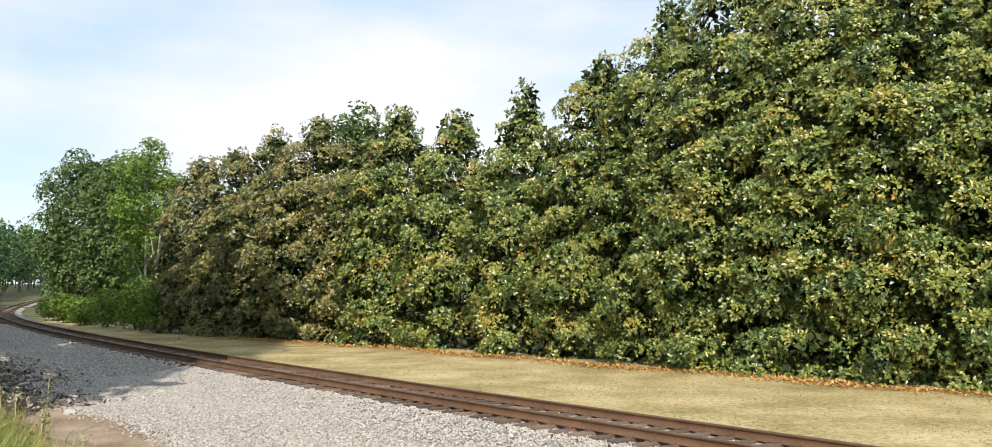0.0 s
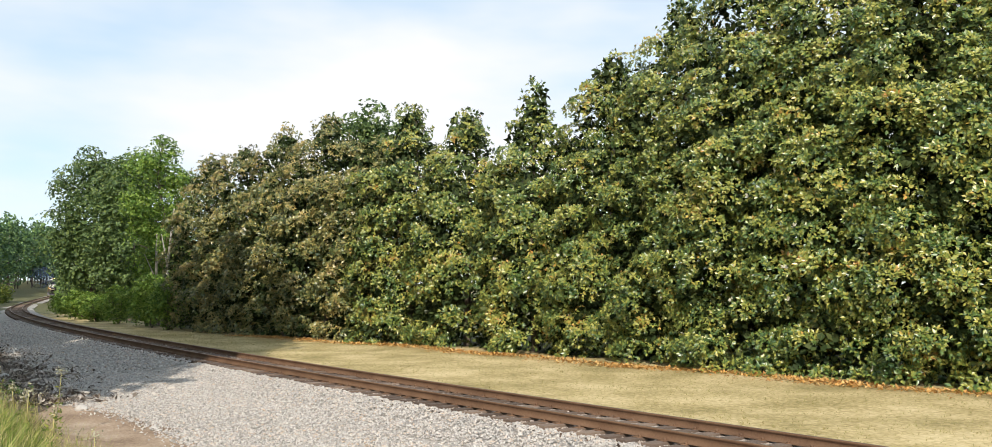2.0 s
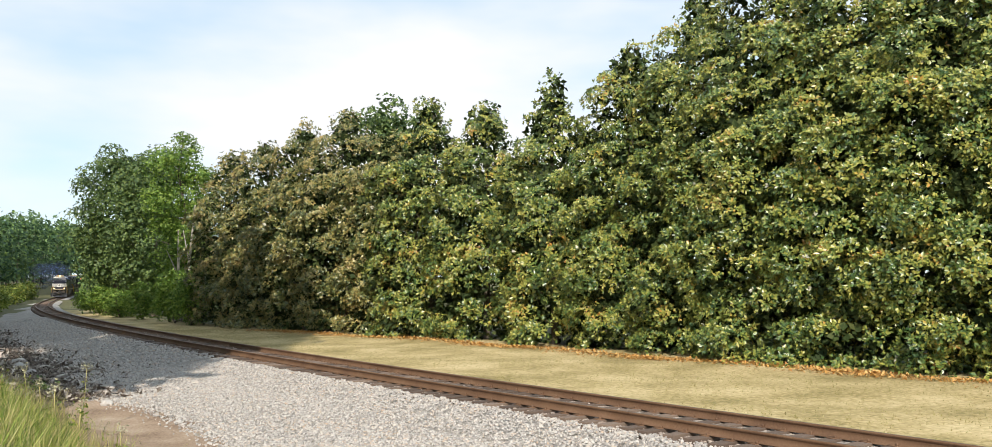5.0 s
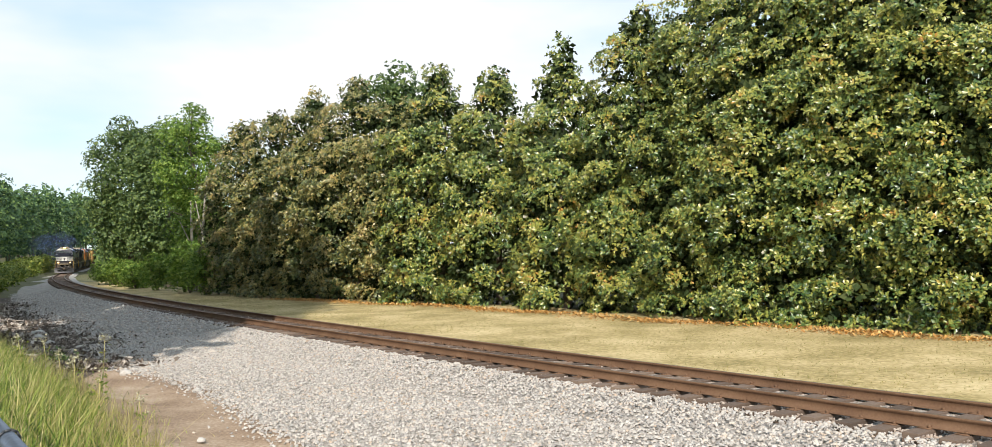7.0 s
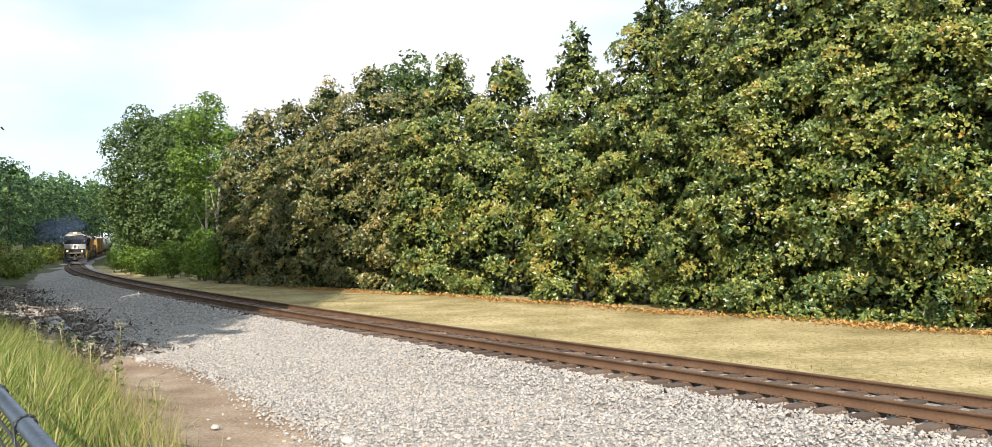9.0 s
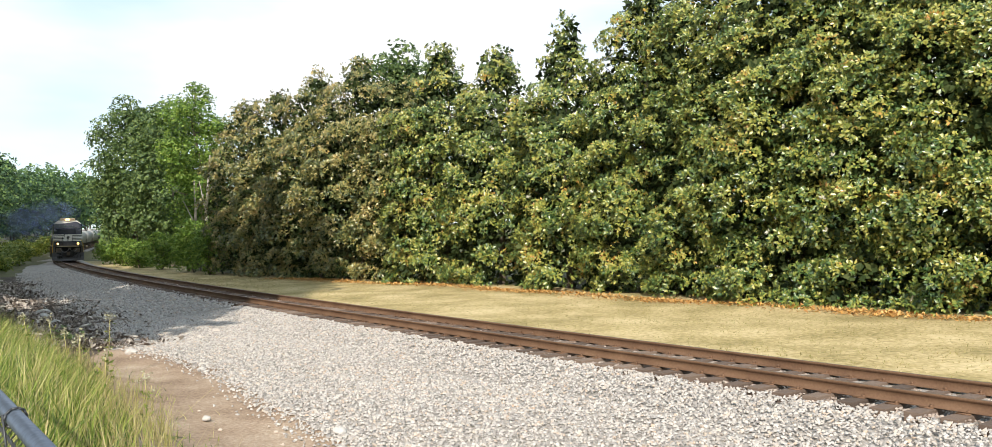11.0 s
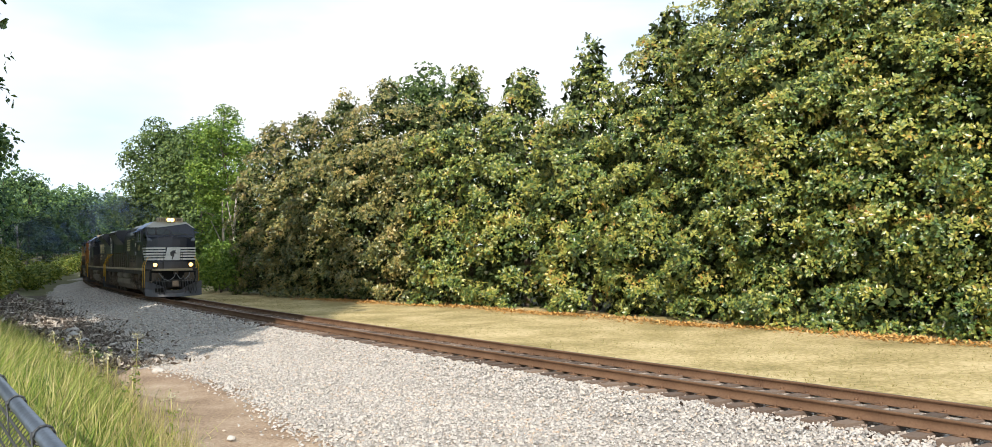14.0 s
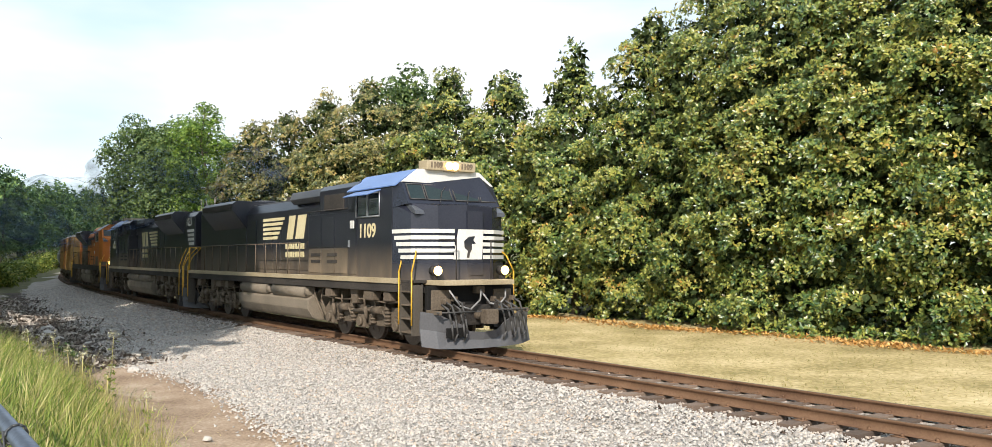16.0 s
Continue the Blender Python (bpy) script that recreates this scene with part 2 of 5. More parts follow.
def level(s, u):
    """Height of the bare ground, below the rail's top at 0."""
    s, u = np.asarray(s, float), np.asarray(u, float)
    bank = np.interp(-u, [7.6, 9.0, 11.4, 12.5, 40], [-0.62, -0.42, 0.62, 0.72, 1.2]) * np.clip((60 - s) / 40, 0.3, 1)
    near = np.where(u < -7.6, bank, np.interp(u, [-7.6, -3.0, -1.7, 1.7, 3.0, 12, 60], [-0.62, -0.50, -0.36, -0.36, -0.42, -0.34, 0.2]))
    return near + rise(np.clip(s, -200, 500)) + 0.03 * np.sin(s * 0.7 + u * 0.9) * (np.abs(u) > 3)


def lay(s, u, above=0.0):
    """Points on the ground."""
    p = place(s, u)
    p[..., 2] = level(s, u) + above
    return p


def sheet(name, s_rows, u_cols, above, mat, label, ragged=0.0):
    """A sheet along the track; u_cols(s) gives its points across."""
    grid = []
    for s in s_rows:
        us = np.asarray(u_cols(s), float)
        if ragged:
            us = us + ragged * np.array([noise.noise((s * 0.55, u * 0.3, 3.1)) + 0.5 * noise.noise((s * 1.9, u, 7.7)) for u in us]) * np.linspace(1, 0, len(us))
        grid.append(lay(np.full(len(us), s), us, above if np.ndim(above) == 0 else np.asarray(above)))
    k = len(grid[0])
    v = np.concatenate(grid)
    f = [(i * k + j, i * k + j + 1, (i + 1) * k + j + 1, (i + 1) * k + j) for i in range(len(grid) - 1) for j in range(k - 1)]
    ob = raw(name, v, f, mat, smooth=True)
    return tagged(ob, label, name.replace("_", " "), kind="structure")


# ---------------------------------------------------------------- the ground
def build_ground():
    near = np.arange(-60, 90.1, 1.5)
    xs = np.concatenate([[-3200, -1500, -800, -500, -350, -260, -200, -160, -130, -105, -85, -70], near, [105, 130, 170, 240, 400, 800, 1500, 3200]])
    ys = np.concatenate([[-3200, -1500, -700, -350, -200, -120, -80], near, [100, 112, 125, 140, 160, 180, 200, 225, 250, 280, 320, 370, 430, 520, 700, 1000, 1600, 3400]])
    gx, gy = np.meshgrid(xs, ys)
    s, u = along(gx, gy)
    z = level(s, u) - 0.10
    far = np.hypot(gx.ravel(), gy.ravel())
    z = np.where(far > 600, 1.0, z)
    n, k = gx.shape
    f = [(i * k + j, i * k + j + 1, (i + 1) * k + j + 1, (i + 1) * k + j) for i in range(n - 1) for j in range(k - 1)]
    tagged(raw("ground", np.stack([gx.ravel(), gy.ravel(), z], 1), f, M["soil"], smooth=True), "weedy brown-green ground that runs out to the woods", "ground", kind="structure")
    rows = np.concatenate([np.arange(-40, 60, 0.5), np.arange(60, 420, 4.0)])
    sheet("lawn", np.arange(-40, 110, 0.8), lambda s: np.linspace(1.9, float(hedge_line(s)) + 2.5, 14), 0.02, M["lawn"], "dry, closely mown yellowish lawn beside the track")
    sheet("gravel_bed", rows, lambda s: np.linspace(float(gravel_edge(s)), 2.3, 22), 
          [0.02] * 11 + [0.03] * 3 + [0.07, 0.11, 0.13, 0.13, 0.13, 0.12, 0.08, 0.02], M["gravel_bed"], "pale grey crushed stone bed under the track", ragged=0.35)
    sheet("dirt_path", np.arange(-30, 50, 0.4), lambda s: np.linspace(float(gravel_edge(s)) - 3.2, float(gravel_edge(s)) + 0.8, 10), 0.015, M["dirt"], "bare sandy brown dirt strip beside the gravel", ragged=0.5)
    sheet("brush_bank", np.arange(9.5, 66, 0.4), lambda s: np.linspace(-10.6, float(gravel_edge(s)) + 0.45 - 2.4 * max(0.0, (13.5 - s) / 4), 14), 0.035, M["humus"], "dark brown leaf mould and rotten wood under the trees", ragged=0.3)


def build_stones():
    """Loose crushed stones as one mesh of small rough octahedra."""
    rng = np.random.default_rng(5)
    def spots(s0, s1, density):
        n = int((s1 - s0) * 9.6 * density)
        s, w = rng.uniform(s0, s1, n), rng.uniform(0, 1, n)
        e = gravel_edge(s) - 0.25 + rng.normal(0, 0.22, n)
        return s, e + (2.25 - e) * w
    a, b = spots(-9, 19, 400), spots(19.5, 74, 50)
    s, u = np.concatenate([a[0], b[0]]), np.concatenate([a[1], b[1]])
    size = np.concatenate([rng.uniform(0.016, 0.036, len(a[0])), rng.uniform(0.032, 0.060, len(b[0]))])
    keep = ~((np.abs(np.abs(u) - 0.755) < 0.11)) & ((np.abs(u) > 1.2) | (rng.uniform(0, 1, len(u)) < 0.85))
    s, u, size = s[keep], u[keep], size[keep]
    bed = np.interp(u, [-3, -2.0, -1.5, 1.6, 2.0, 2.3], [0.03, 0.07, 0.112, 0.112, 0.08, 0.02])
    c = lay(s, u, bed + size * 0.35)
    unit = np.array([(1, 0, 0), (-1, 0, 0), (0, 1, 0), (0, -1, 0), (0, 0, 1), (0, 0, -1)], float)
    tri = np.array([(0, 2, 4), (2, 1, 4), (1, 3, 4), (3, 0, 4), (2, 0, 5), (1, 2, 5), (3, 1, 5), (0, 3, 5)])
    n = len(s)
    q = rng.normal(size=(n, 4))
    q /= np.linalg.norm(q, axis=1)[:, None]
    w, x, y, z = q.T
    rot = np.stack([np.stack([1 - 2 * (y * y + z * z), 2 * (x * y - w * z), 2 * (x * z + w * y)], -1),
                    np.stack([2 * (x * y + w * z), 1 - 2 * (x * x + z * z), 2 * (y * z - w * x)], -1),
                    np.stack([2 * (x * z - w * y), 2 * (y * z + w * x), 1 - 2 * (x * x + y * y)], -1)], 1)
    v = unit[None] * rng.uniform(0.7, 1.35, (n, 6, 1)) + rng.normal(0, 0.28, (n, 6, 3))
    v = np.einsum("nij,nkj->nki", rot, v) * size[:, None, None] * np.array([1, 1, 0.8])
    v = v + c[:, None]
    stained = (np.abs(u) < 1.15) | (u > 1.15)
    for flag, name, mat, label in ((False, "gravel", "stone", "loose pale grey and tan crushed stones"), (True, "track_ballast", "stained_stone", "rust-stained crushed stones between the rails")):
        pick = stained == flag
        k = int(pick.sum())
        f = (tri[None] + 6 * np.arange(k)[:, None, None]).reshape(-1, 3)
        w = v[pick].reshape(-1, 3)
        middle, centre = w[f].mean(1)[:, 2], np.repeat(v[pick].mean(1)[:, 2], 8)
        f = f[middle > centre - np.repeat(size[pick], 8) * 0.12]      # the undersides lie in the bed
        tagged(raw(name, v[pick].reshape(-1, 3), f, M[mat]), label, "gravel", kind="stuff")


# ---------------------------------------------------------------- the track
def build_track():
    track = empty("railway_track", Matrix(), "single rusty railway track on weathered sleepers", "railway track")
    tagged(track, kind="structure")
    prof = [(-0.075, -0.185), (0.075, -0.185), (0.075, -0.170), (0.018, -0.150), (0.010, -0.050), (0.036, -0.036), (0.037, -0.006), (0.028, 0.0), (-0.028, 0.0),
            (-0.037, -0.006), (-0.036, -0.036), (-0.010, -0.050), (-0.018, -0.150), (-0.075, -0.170)]
    srow = np.concatenate([np.arange(-60, 160, 1.5), np.arange(160, 430, 4.0)])
    for side, lift in ((-0.755, 0.012), (0.755, -0.012)):
        v = np.concatenate([place(np.full(len(prof), s), side + np.array([p[0] for p in prof]), np.array([p[1] for p in prof]) + lift) for s in srow])
        k = len(prof)
        f = [(i * k + j, i * k + (j + 1) % k, (i + 1) * k + (j + 1) % k, (i + 1) * k + j) for i in range(len(srow) - 1) for j in range(k)]
        rail = raw("rail", v, f, M["rail_steel"], track)
        rail.data.materials.append(M["rail_top"])
        for p in rail.data.polygons:
            if p.index % k == 7:
                p.material_index = 1
    # sleepers: one by one near the camera, the rest in one mesh
    bm = boxed(-0.115, 0.115, -1.30, 1.30, -0.355, -0.185, 0.015)
    me = bpy.data.meshes.new("sleeper")
    bm.to_mesh(me)
    bm.free()
    me.materials.append(M["tie"])
    rng = random.Random(4)
    rest_v, rest_f = [], []
    box = np.array([(x, y, z) for x in (-.115, .115) for y in (-1.3, 1.3) for z in (-.355, -.185)])
    quads = np.array([(0, 1, 3, 2), (4, 6, 7, 5), (0, 4, 5, 1), (2, 3, 7, 6), (0, 2, 6, 4), (1, 5, 7, 3)])
    plates_v, plates_f = [], []
    s = -55.0
    while s < 420:
        p = place(s, rng.uniform(-0.06, 0.06), rng.uniform(-0.012, 0.008))
        m = Matrix.Translation(p) @ Matrix.Rotation(heading(s) - math.pi / 2 + rng.gauss(0, 0.015), 4, "Z")
        if -22 < s < 118:
            ob = new("sleeper", me)
            ob.parent, ob.matrix_basis = track, m
        else:
            rest_v.append(np.array([m @ Vector(q) for q in box]))
            rest_f.append(quads + 8 * len(rest_f))
        if -22 < s < 60:
            for side in (-0.755, 0.755):
                for dx, dy, h in ((0.09, 0.17, -0.172), (0.02, 0.02, -0.135)):
                    for off in ((0,) if dx > 0.05 else (-0.11, 0.11)):
                        q = np.array([m @ Vector((x + (off and 0.05), side + y + off, z)) for x in (-dx, dx) for y in (-dy, dy) for z in (-0.185, h)])
                        plates_v.append(q)
                        plates_f.append(quads + 8 * len(plates_f))
        s += 0.495 + rng.uniform(-0.03, 0.03)
    tagged(raw("distant_sleepers", np.concatenate(rest_v), np.concatenate(rest_f), M["tie"], track), kind="stuff")
    tagged(raw("tie_plates", np.concatenate(plates_v), np.concatenate(plates_f), M["rail_steel"], track), "rusty tie plates and spike heads", kind="stuff")


# ---------------------------------------------------------------- foliage
def leaf_mesh(centres, out, size, rng, per=6, spread=0.75, slim=0.43, droop=0.08):
    """Rosettes of pointed, folded leaves: at each centre `per` leaves round the direction `out`."""
    n = len(centres)
    c, o = np.repeat(centres, per, 0), np.repeat(out, per, 0)
    o = o / np.linalg.norm(o, axis=1)[:, None]
    r = rng.normal(size=(n * per, 3))
    side = np.cross(o, r)
    side /= np.linalg.norm(side, axis=1)[:, None] + 1e-9
    d = o * rng.uniform(0.15, 1 - spread * 0.4, (n * per, 1)) + side * spread
    d[:, 2] -= droop
    d /= np.linalg.norm(d, axis=1)[:, None]
    across = np.cross(d, o)
    across /= np.linalg.norm(across, axis=1)[:, None] + 1e-9
    up = np.cross(across, d)
    ln = (np.repeat(size, per) * rng.uniform(0.7, 1.25, n * per))[:, None]
    w = ln * slim
    base, tip = c + d * ln * 0.12, c + d * ln
    mid = c + d * ln * 0.55
    a, b = mid + across * w * 0.5 + up * ln * 0.07, mid - across * w * 0.5 + up * ln * 0.07
    v = np.stack([base, a, tip, b], 1).reshape(-1, 3)
    k = 4 * np.arange(n * per)[:, None]
    f = np.concatenate([k + np.array([0, 1, 2]), k + np.array([0, 2, 3])], 1).reshape(-1, 3)
    return v, f


def boughs(rng, H, R, shape, low=0.35, gap=0.92, girth=1.35):
    """Centres and radii of the leafy boughs over a crown; shape(h) gives the crown's radius share at h = 0..1."""
    got = []
    z = low * rng.uniform(0.55, 1.15)
    while z < H - 0.25:
        r = R * shape(max(0.0, z - low) / (H - low))
        n = max(1, int(2 * math.pi * r / girth))
        start = rng.uniform(0, 6.28)
        for i in range(n):
            a = start + 6.283 * (i + rng.uniform(-0.38, 0.38)) / n
            b = max(0.46, rng.uniform(0.55, 1.05) * min(1.0, 0.30 + r / 2.2))
            rr = max(0.0, r - b * 0.45 + rng.normal(0, 0.26))
            got.append((rr * math.cos(a), rr * math.sin(a), z + rng.normal(0, 0.36) * min(1.0, r / 1.6), b))
        z += gap * rng.uniform(0.85, 1.15) * (1.0 if r > 1.1 else 0.5)
    return np.array(got)


def crown_points(rng, bs, per, facing=None, flat=0.64, back=0.08, thin=0.82):
    """Rosette centres on the upper and outer skin of each bough, with the way they point."""
    cs, os_ = [], []
    for x, y, z, b in bs:
        n = per * (b / 0.8) ** 2
        out = np.array([x, y, 0.0])
        out /= np.linalg.norm(out) + 1e-6
        if facing is not None and out @ facing < -0.12:
            n *= back
        n = max(12, int(n))
        tip = math.hypot(x, y) < 0.75          # boughs round the leader are leafy on all sides
        d = rng.normal(size=(n, 3)) * 0.85 + (0.2 if tip else 0.85) * out + np.array([0, 0, 0.1 if tip else 0.45])
        d /= np.linalg.norm(d, axis=1)[:, None]
        rad = b * rng.uniform(0.45 if tip else thin, 1.12, (n, 1))
        cs.append(np.array([x, y, z]) + d * rad * np.array([1, 1, 1.15 if tip else flat]))
        os_.append(d + out * 0.25 + np.array([0, 0, 0.30]))
    return np.concatenate(cs), np.concatenate(os_)


def trunk_mesh(rng, H, r, limbs, reach):
    bm = bmesh.new()
    p = [Vector((rng.normal(0, 0.05) * i, rng.normal(0, 0.05) * i, H * i / 5 - 0.3)) for i in range(6)]
    for i in range(5):
        rod(bm, p[i], p[i + 1], r * (1 - i * 0.17), r * (1 - (i + 1) * 0.17), 9, False)
    for i in range(limbs):
        h = rng.uniform(0.15, 0.9)
        a = rng.uniform(0, 6.28)
        q = p[int(h * 5)].lerp(p[min(5, int(h * 5) + 1)], h * 5 % 1)
        e = q + Vector((math.cos(a), math.sin(a), rng.uniform(0.15, 0.6))) * reach * (1.1 - h) 
        k = q.lerp(e, 0.5) + Vector((0, 0, -0.15))
        rod(bm, q, k, r * 0.32, r * 0.2, 6, False)
        rod(bm, k, e, r * 0.2, r * 0.07, 6, False)
    return bm


def magnolia(x, y, H, R, seed, per, leaf, mat, spire=0.0, label=""):
    rng = np.random.default_rng(seed)
    s, u = along([x], [y])
    z0 = float(level(s, u)[0])
    t = empty("magnolia_tree", pose(x, y, z0), label or "tall dense magnolia, glossy olive-green leaves down to the lawn", "tree", "magnolia hedge")
    part("trunk", trunk_mesh(rng, H * 0.93, 0.2, 26, R), M["bark"], t)
    def shape(h):
        full = min(1.0, 0.86 + 0.6 * h) * (1 - (max(0.0, h - 0.42) / 0.58) ** 1.45 * 0.90)
        return max(0.08, full * (1 - spire * min(1.0, max(0.0, h - 0.66) / 0.2)))
    facing = np.array([-x, -y, 0.0]) / math.hypot(x, y)
    bs = boughs(rng, H, R, shape)
    c, o = crown_points(rng, bs, per, facing)
    v, f = leaf_mesh(c, o, np.full(len(c), leaf), rng)
    raw("crown", v, f, mat, t)
    # leaves deep inside, their colour darkened to stand for shade in the gaps
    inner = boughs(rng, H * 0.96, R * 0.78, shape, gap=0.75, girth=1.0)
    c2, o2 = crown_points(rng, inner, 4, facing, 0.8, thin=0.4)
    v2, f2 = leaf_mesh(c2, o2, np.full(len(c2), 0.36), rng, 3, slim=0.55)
    raw("inner_foliage", v2, f2, M["inner"], t, "inner leaves coloured dark for the shade inside the crown")
    pick = rng.choice(len(c), max(4, int(len(c) * 0.0022)), replace=False)
    v3, f3 = leaf_mesh(c[pick] + o[pick] * 0.06, o[pick], np.full(len(pick), leaf * 0.75), rng, 6, 0.6, 0.6, 0)
    raw("blossoms", v3, f3, M["flower"], t, "creamy white blossoms")
    return t


def leafy_tree(name, x, y, H, R, seed, mat, label, group, clumps=60, per=70, leaf=0.35, bare=0.25, trunk_r=0.3, kind_of="tree"):
    """A broadleaf tree: a rounded, uneven crown of clumps over a bare lower trunk."""
    rng = np.random.default_rng(seed)
    s, u = along([x], [y])
    z0 = float(level(s, u)[0])
    t = empty(name, pose(x, y, z0), label, kind_of, group)
    part("trunk", trunk_mesh(rng, H * 0.9, trunk_r, 14, R), M["bark"], t)
    d = rng.normal(size=(clumps, 3))
    d /= np.linalg.norm(d, axis=1)[:, None]
    mid, half = H * (1 + bare) / 2, H * (1 - bare) / 2
    wob = rng.uniform(0.55, 1.0, (clumps, 1))
    centre = np.array([0, 0, mid]) + d * wob * np.array([R, R, half]) * 0.86
    b = rng.uniform(0.16, 0.30, clumps) * (R + half) / 2
    cs, os_ = [], []
    for c, r in zip(centre, b):
        n = int(per * rng.uniform(0.7, 1.3))
        e = rng.normal(size=(n, 3)) + np.array([0, 0, 0.4])
        e /= np.linalg.norm(e, axis=1)[:, None]
        cs.append(c + e * r * rng.uniform(0.6, 1.1, (n, 1)) * np.array([1, 1, 0.7]))
        os_.append(e + np.array([0, 0, 0.3]))
    c, o = np.concatenate(cs), np.concatenate(os_)
    v, f = leaf_mesh(c, o, np.full(len(c), leaf), rng, 4, 0.8, 0.6)
    raw("crown", v, f, mat, t)
    return t


# ---------------------------------------------------------------- the hedge of magnolias and the trees beyond
def build_trees():
    near, mid, far, aside = (74, 0.166), (57, 0.196), (45, 0.230), (26, 0.28)
    rows = (  # x, y, height, radius, density, bronze, spire
        (-22.6, 63.4, 13.3, 2.6, far, 1, 0.0), (-18.6, 59.3, 13.2, 3.0, far, 1, 0.0), (-14.9, 55.6, 13.6, 3.2, far, 1, 0.0),
        (-11.3, 52.4, 13.9, 3.2, mid, 1, 0.0), (-8.2, 49.6, 12.0, 2.8, mid, 1, 0.0), (-5.6, 47.2, 13.4, 3.0, mid, 0, 0.2), (-2.3, 44.4, 12.5, 2.8, mid, 0, 0.0),
        (1.1, 40.3, 13.0, 2.6, mid, 0, 0.38), (4.5, 37.7, 13.5, 3.0, near, 0, 0.0), (7.2, 34.9, 15.2, 3.3, near, 0, 0.0),
        (9.5, 32.4, 16.4, 3.9, near, 0, 0.0), (12.0, 29.9, 16.4, 3.8, near, 0, 0.0), (14.2, 27.5, 16.2, 3.7, near, 0, 0.0), (16.6, 25.1, 15.8, 3.6, near, 0, 0.0),
        (19.2, 22.4, 15.4, 3.6, aside, 0, 0.0), (22.0, 19.6, 15.2, 3.6, aside, 0, 0.0))
    for i, (x, y, H, R, (per, leaf), bronze, spire) in enumerate(rows):
        magnolia(x, y, H, R, 100 + i, per, leaf, M["magnolia_brown" if bronze else "magnolia"], spire,
                 "tall dense magnolia with bronze-tinged leaves down to the ground" if bronze else "")
    leafy_tree("oak_tree", -9.9, 60.0, 17.0, 4.2, 31, M["oak"], "oak with a rounded crown behind the magnolias", "trees beyond", leaf=0.3, per=60)
    leafy_tree("vine_covered_tree", -29.6, 71.5, 17.6, 3.0, 32, M["vine"], "bright green vine-covered tree beside the track", "trees beyond", 70, 90, 0.25, 0.05, 0.22)
    leafy_tree("oak_tree", -44.6, 90.5, 20.0, 5.0, 33, M["oak"], "large dark green oak beside the track", "trees beyond", 130, 96, 0.31, 0.0, 0.35)
    leafy_tree("oak_tree", -38.0, 85.0, 18.0, 4.4, 34, M["oak"], "large dark green oak beside the track", "trees beyond", 100, 86, 0.31, 0.0, 0.3)
    leafy_tree("oak_tree", -54.0, 118.0, 17.0, 5.0, 35, M["oak"], "dark green oak beside the track", "trees beyond", 60, 70, 0.45, 0.0, 0.3)
    for i, (x, y, H, R) in enumerate(((13.5, 41.0, 15.0, 4.5), (18.5, 36.5, 16.0, 4.5), (23.0, 31.5, 16.0, 4.5), (6.5, 46.0, 12.0, 4.0), (0.5, 50.5, 11.0, 4.0), (-14.5, 63.0, 11.5, 4.0), (27.0, 26.5, 15.0, 4.5))):
        leafy_tree("oak_tree", x, y, H, R, 61 + i, M["oak"], "dark green oak standing close behind the magnolias", "trees beyond", 60, 24, 0.6, 0.05, 0.25)
    # the tall trees whose shade lies over the gravel
    for i, (x, y, H, R) in enumerate(((-16.2, 9.0, 31.0, 3.3), (-17.5, 14.0, 30.0, 3.2), (-21.0, 22.0, 31.0, 3.2), (-26.4, 30.0, 31.5, 3.4), (-33.2, 37.5, 31.0, 3.8), (-38.5, 33.0, 28.0, 4.5), (-45.5, 43.0, 27.0, 5.0), (-53.0, 53.0, 27.0, 5.0), (-30.0, 20.0, 27.0, 4.0),
                                     (-53.5, 63.0, 27.0, 3.6), (-59.5, 71.0, 27.0, 3.6), (-65.0, 79.0, 27.0, 3.6), (-71.0, 86.5, 27.0, 3.6), (-77.0, 94.0, 27.0, 3.6))):
        leafy_tree("tall_tree", x, y, H, R, 41 + i, M["oak"], "tall leafy tree on the bank", "bank trees", 70, 40 if 1 < i < 5 else 17, 0.6 if 1 < i < 5 else 1.1, 0.15, 0.35)
    leafy_tree("tall_tree", -39.0, 45.5, 27.0, 5.0, 45, M["oak"], "tall dark green tree on the bank", "bank trees", 110, 48, 0.42, 0.0, 0.35)
    leafy_tree("tall_tree", -46.0, 57.5, 20.0, 5.0, 46, M["oak"], "tall dark green tree on the bank", "bank trees", 70, 60, 0.45, 0.05, 0.35)


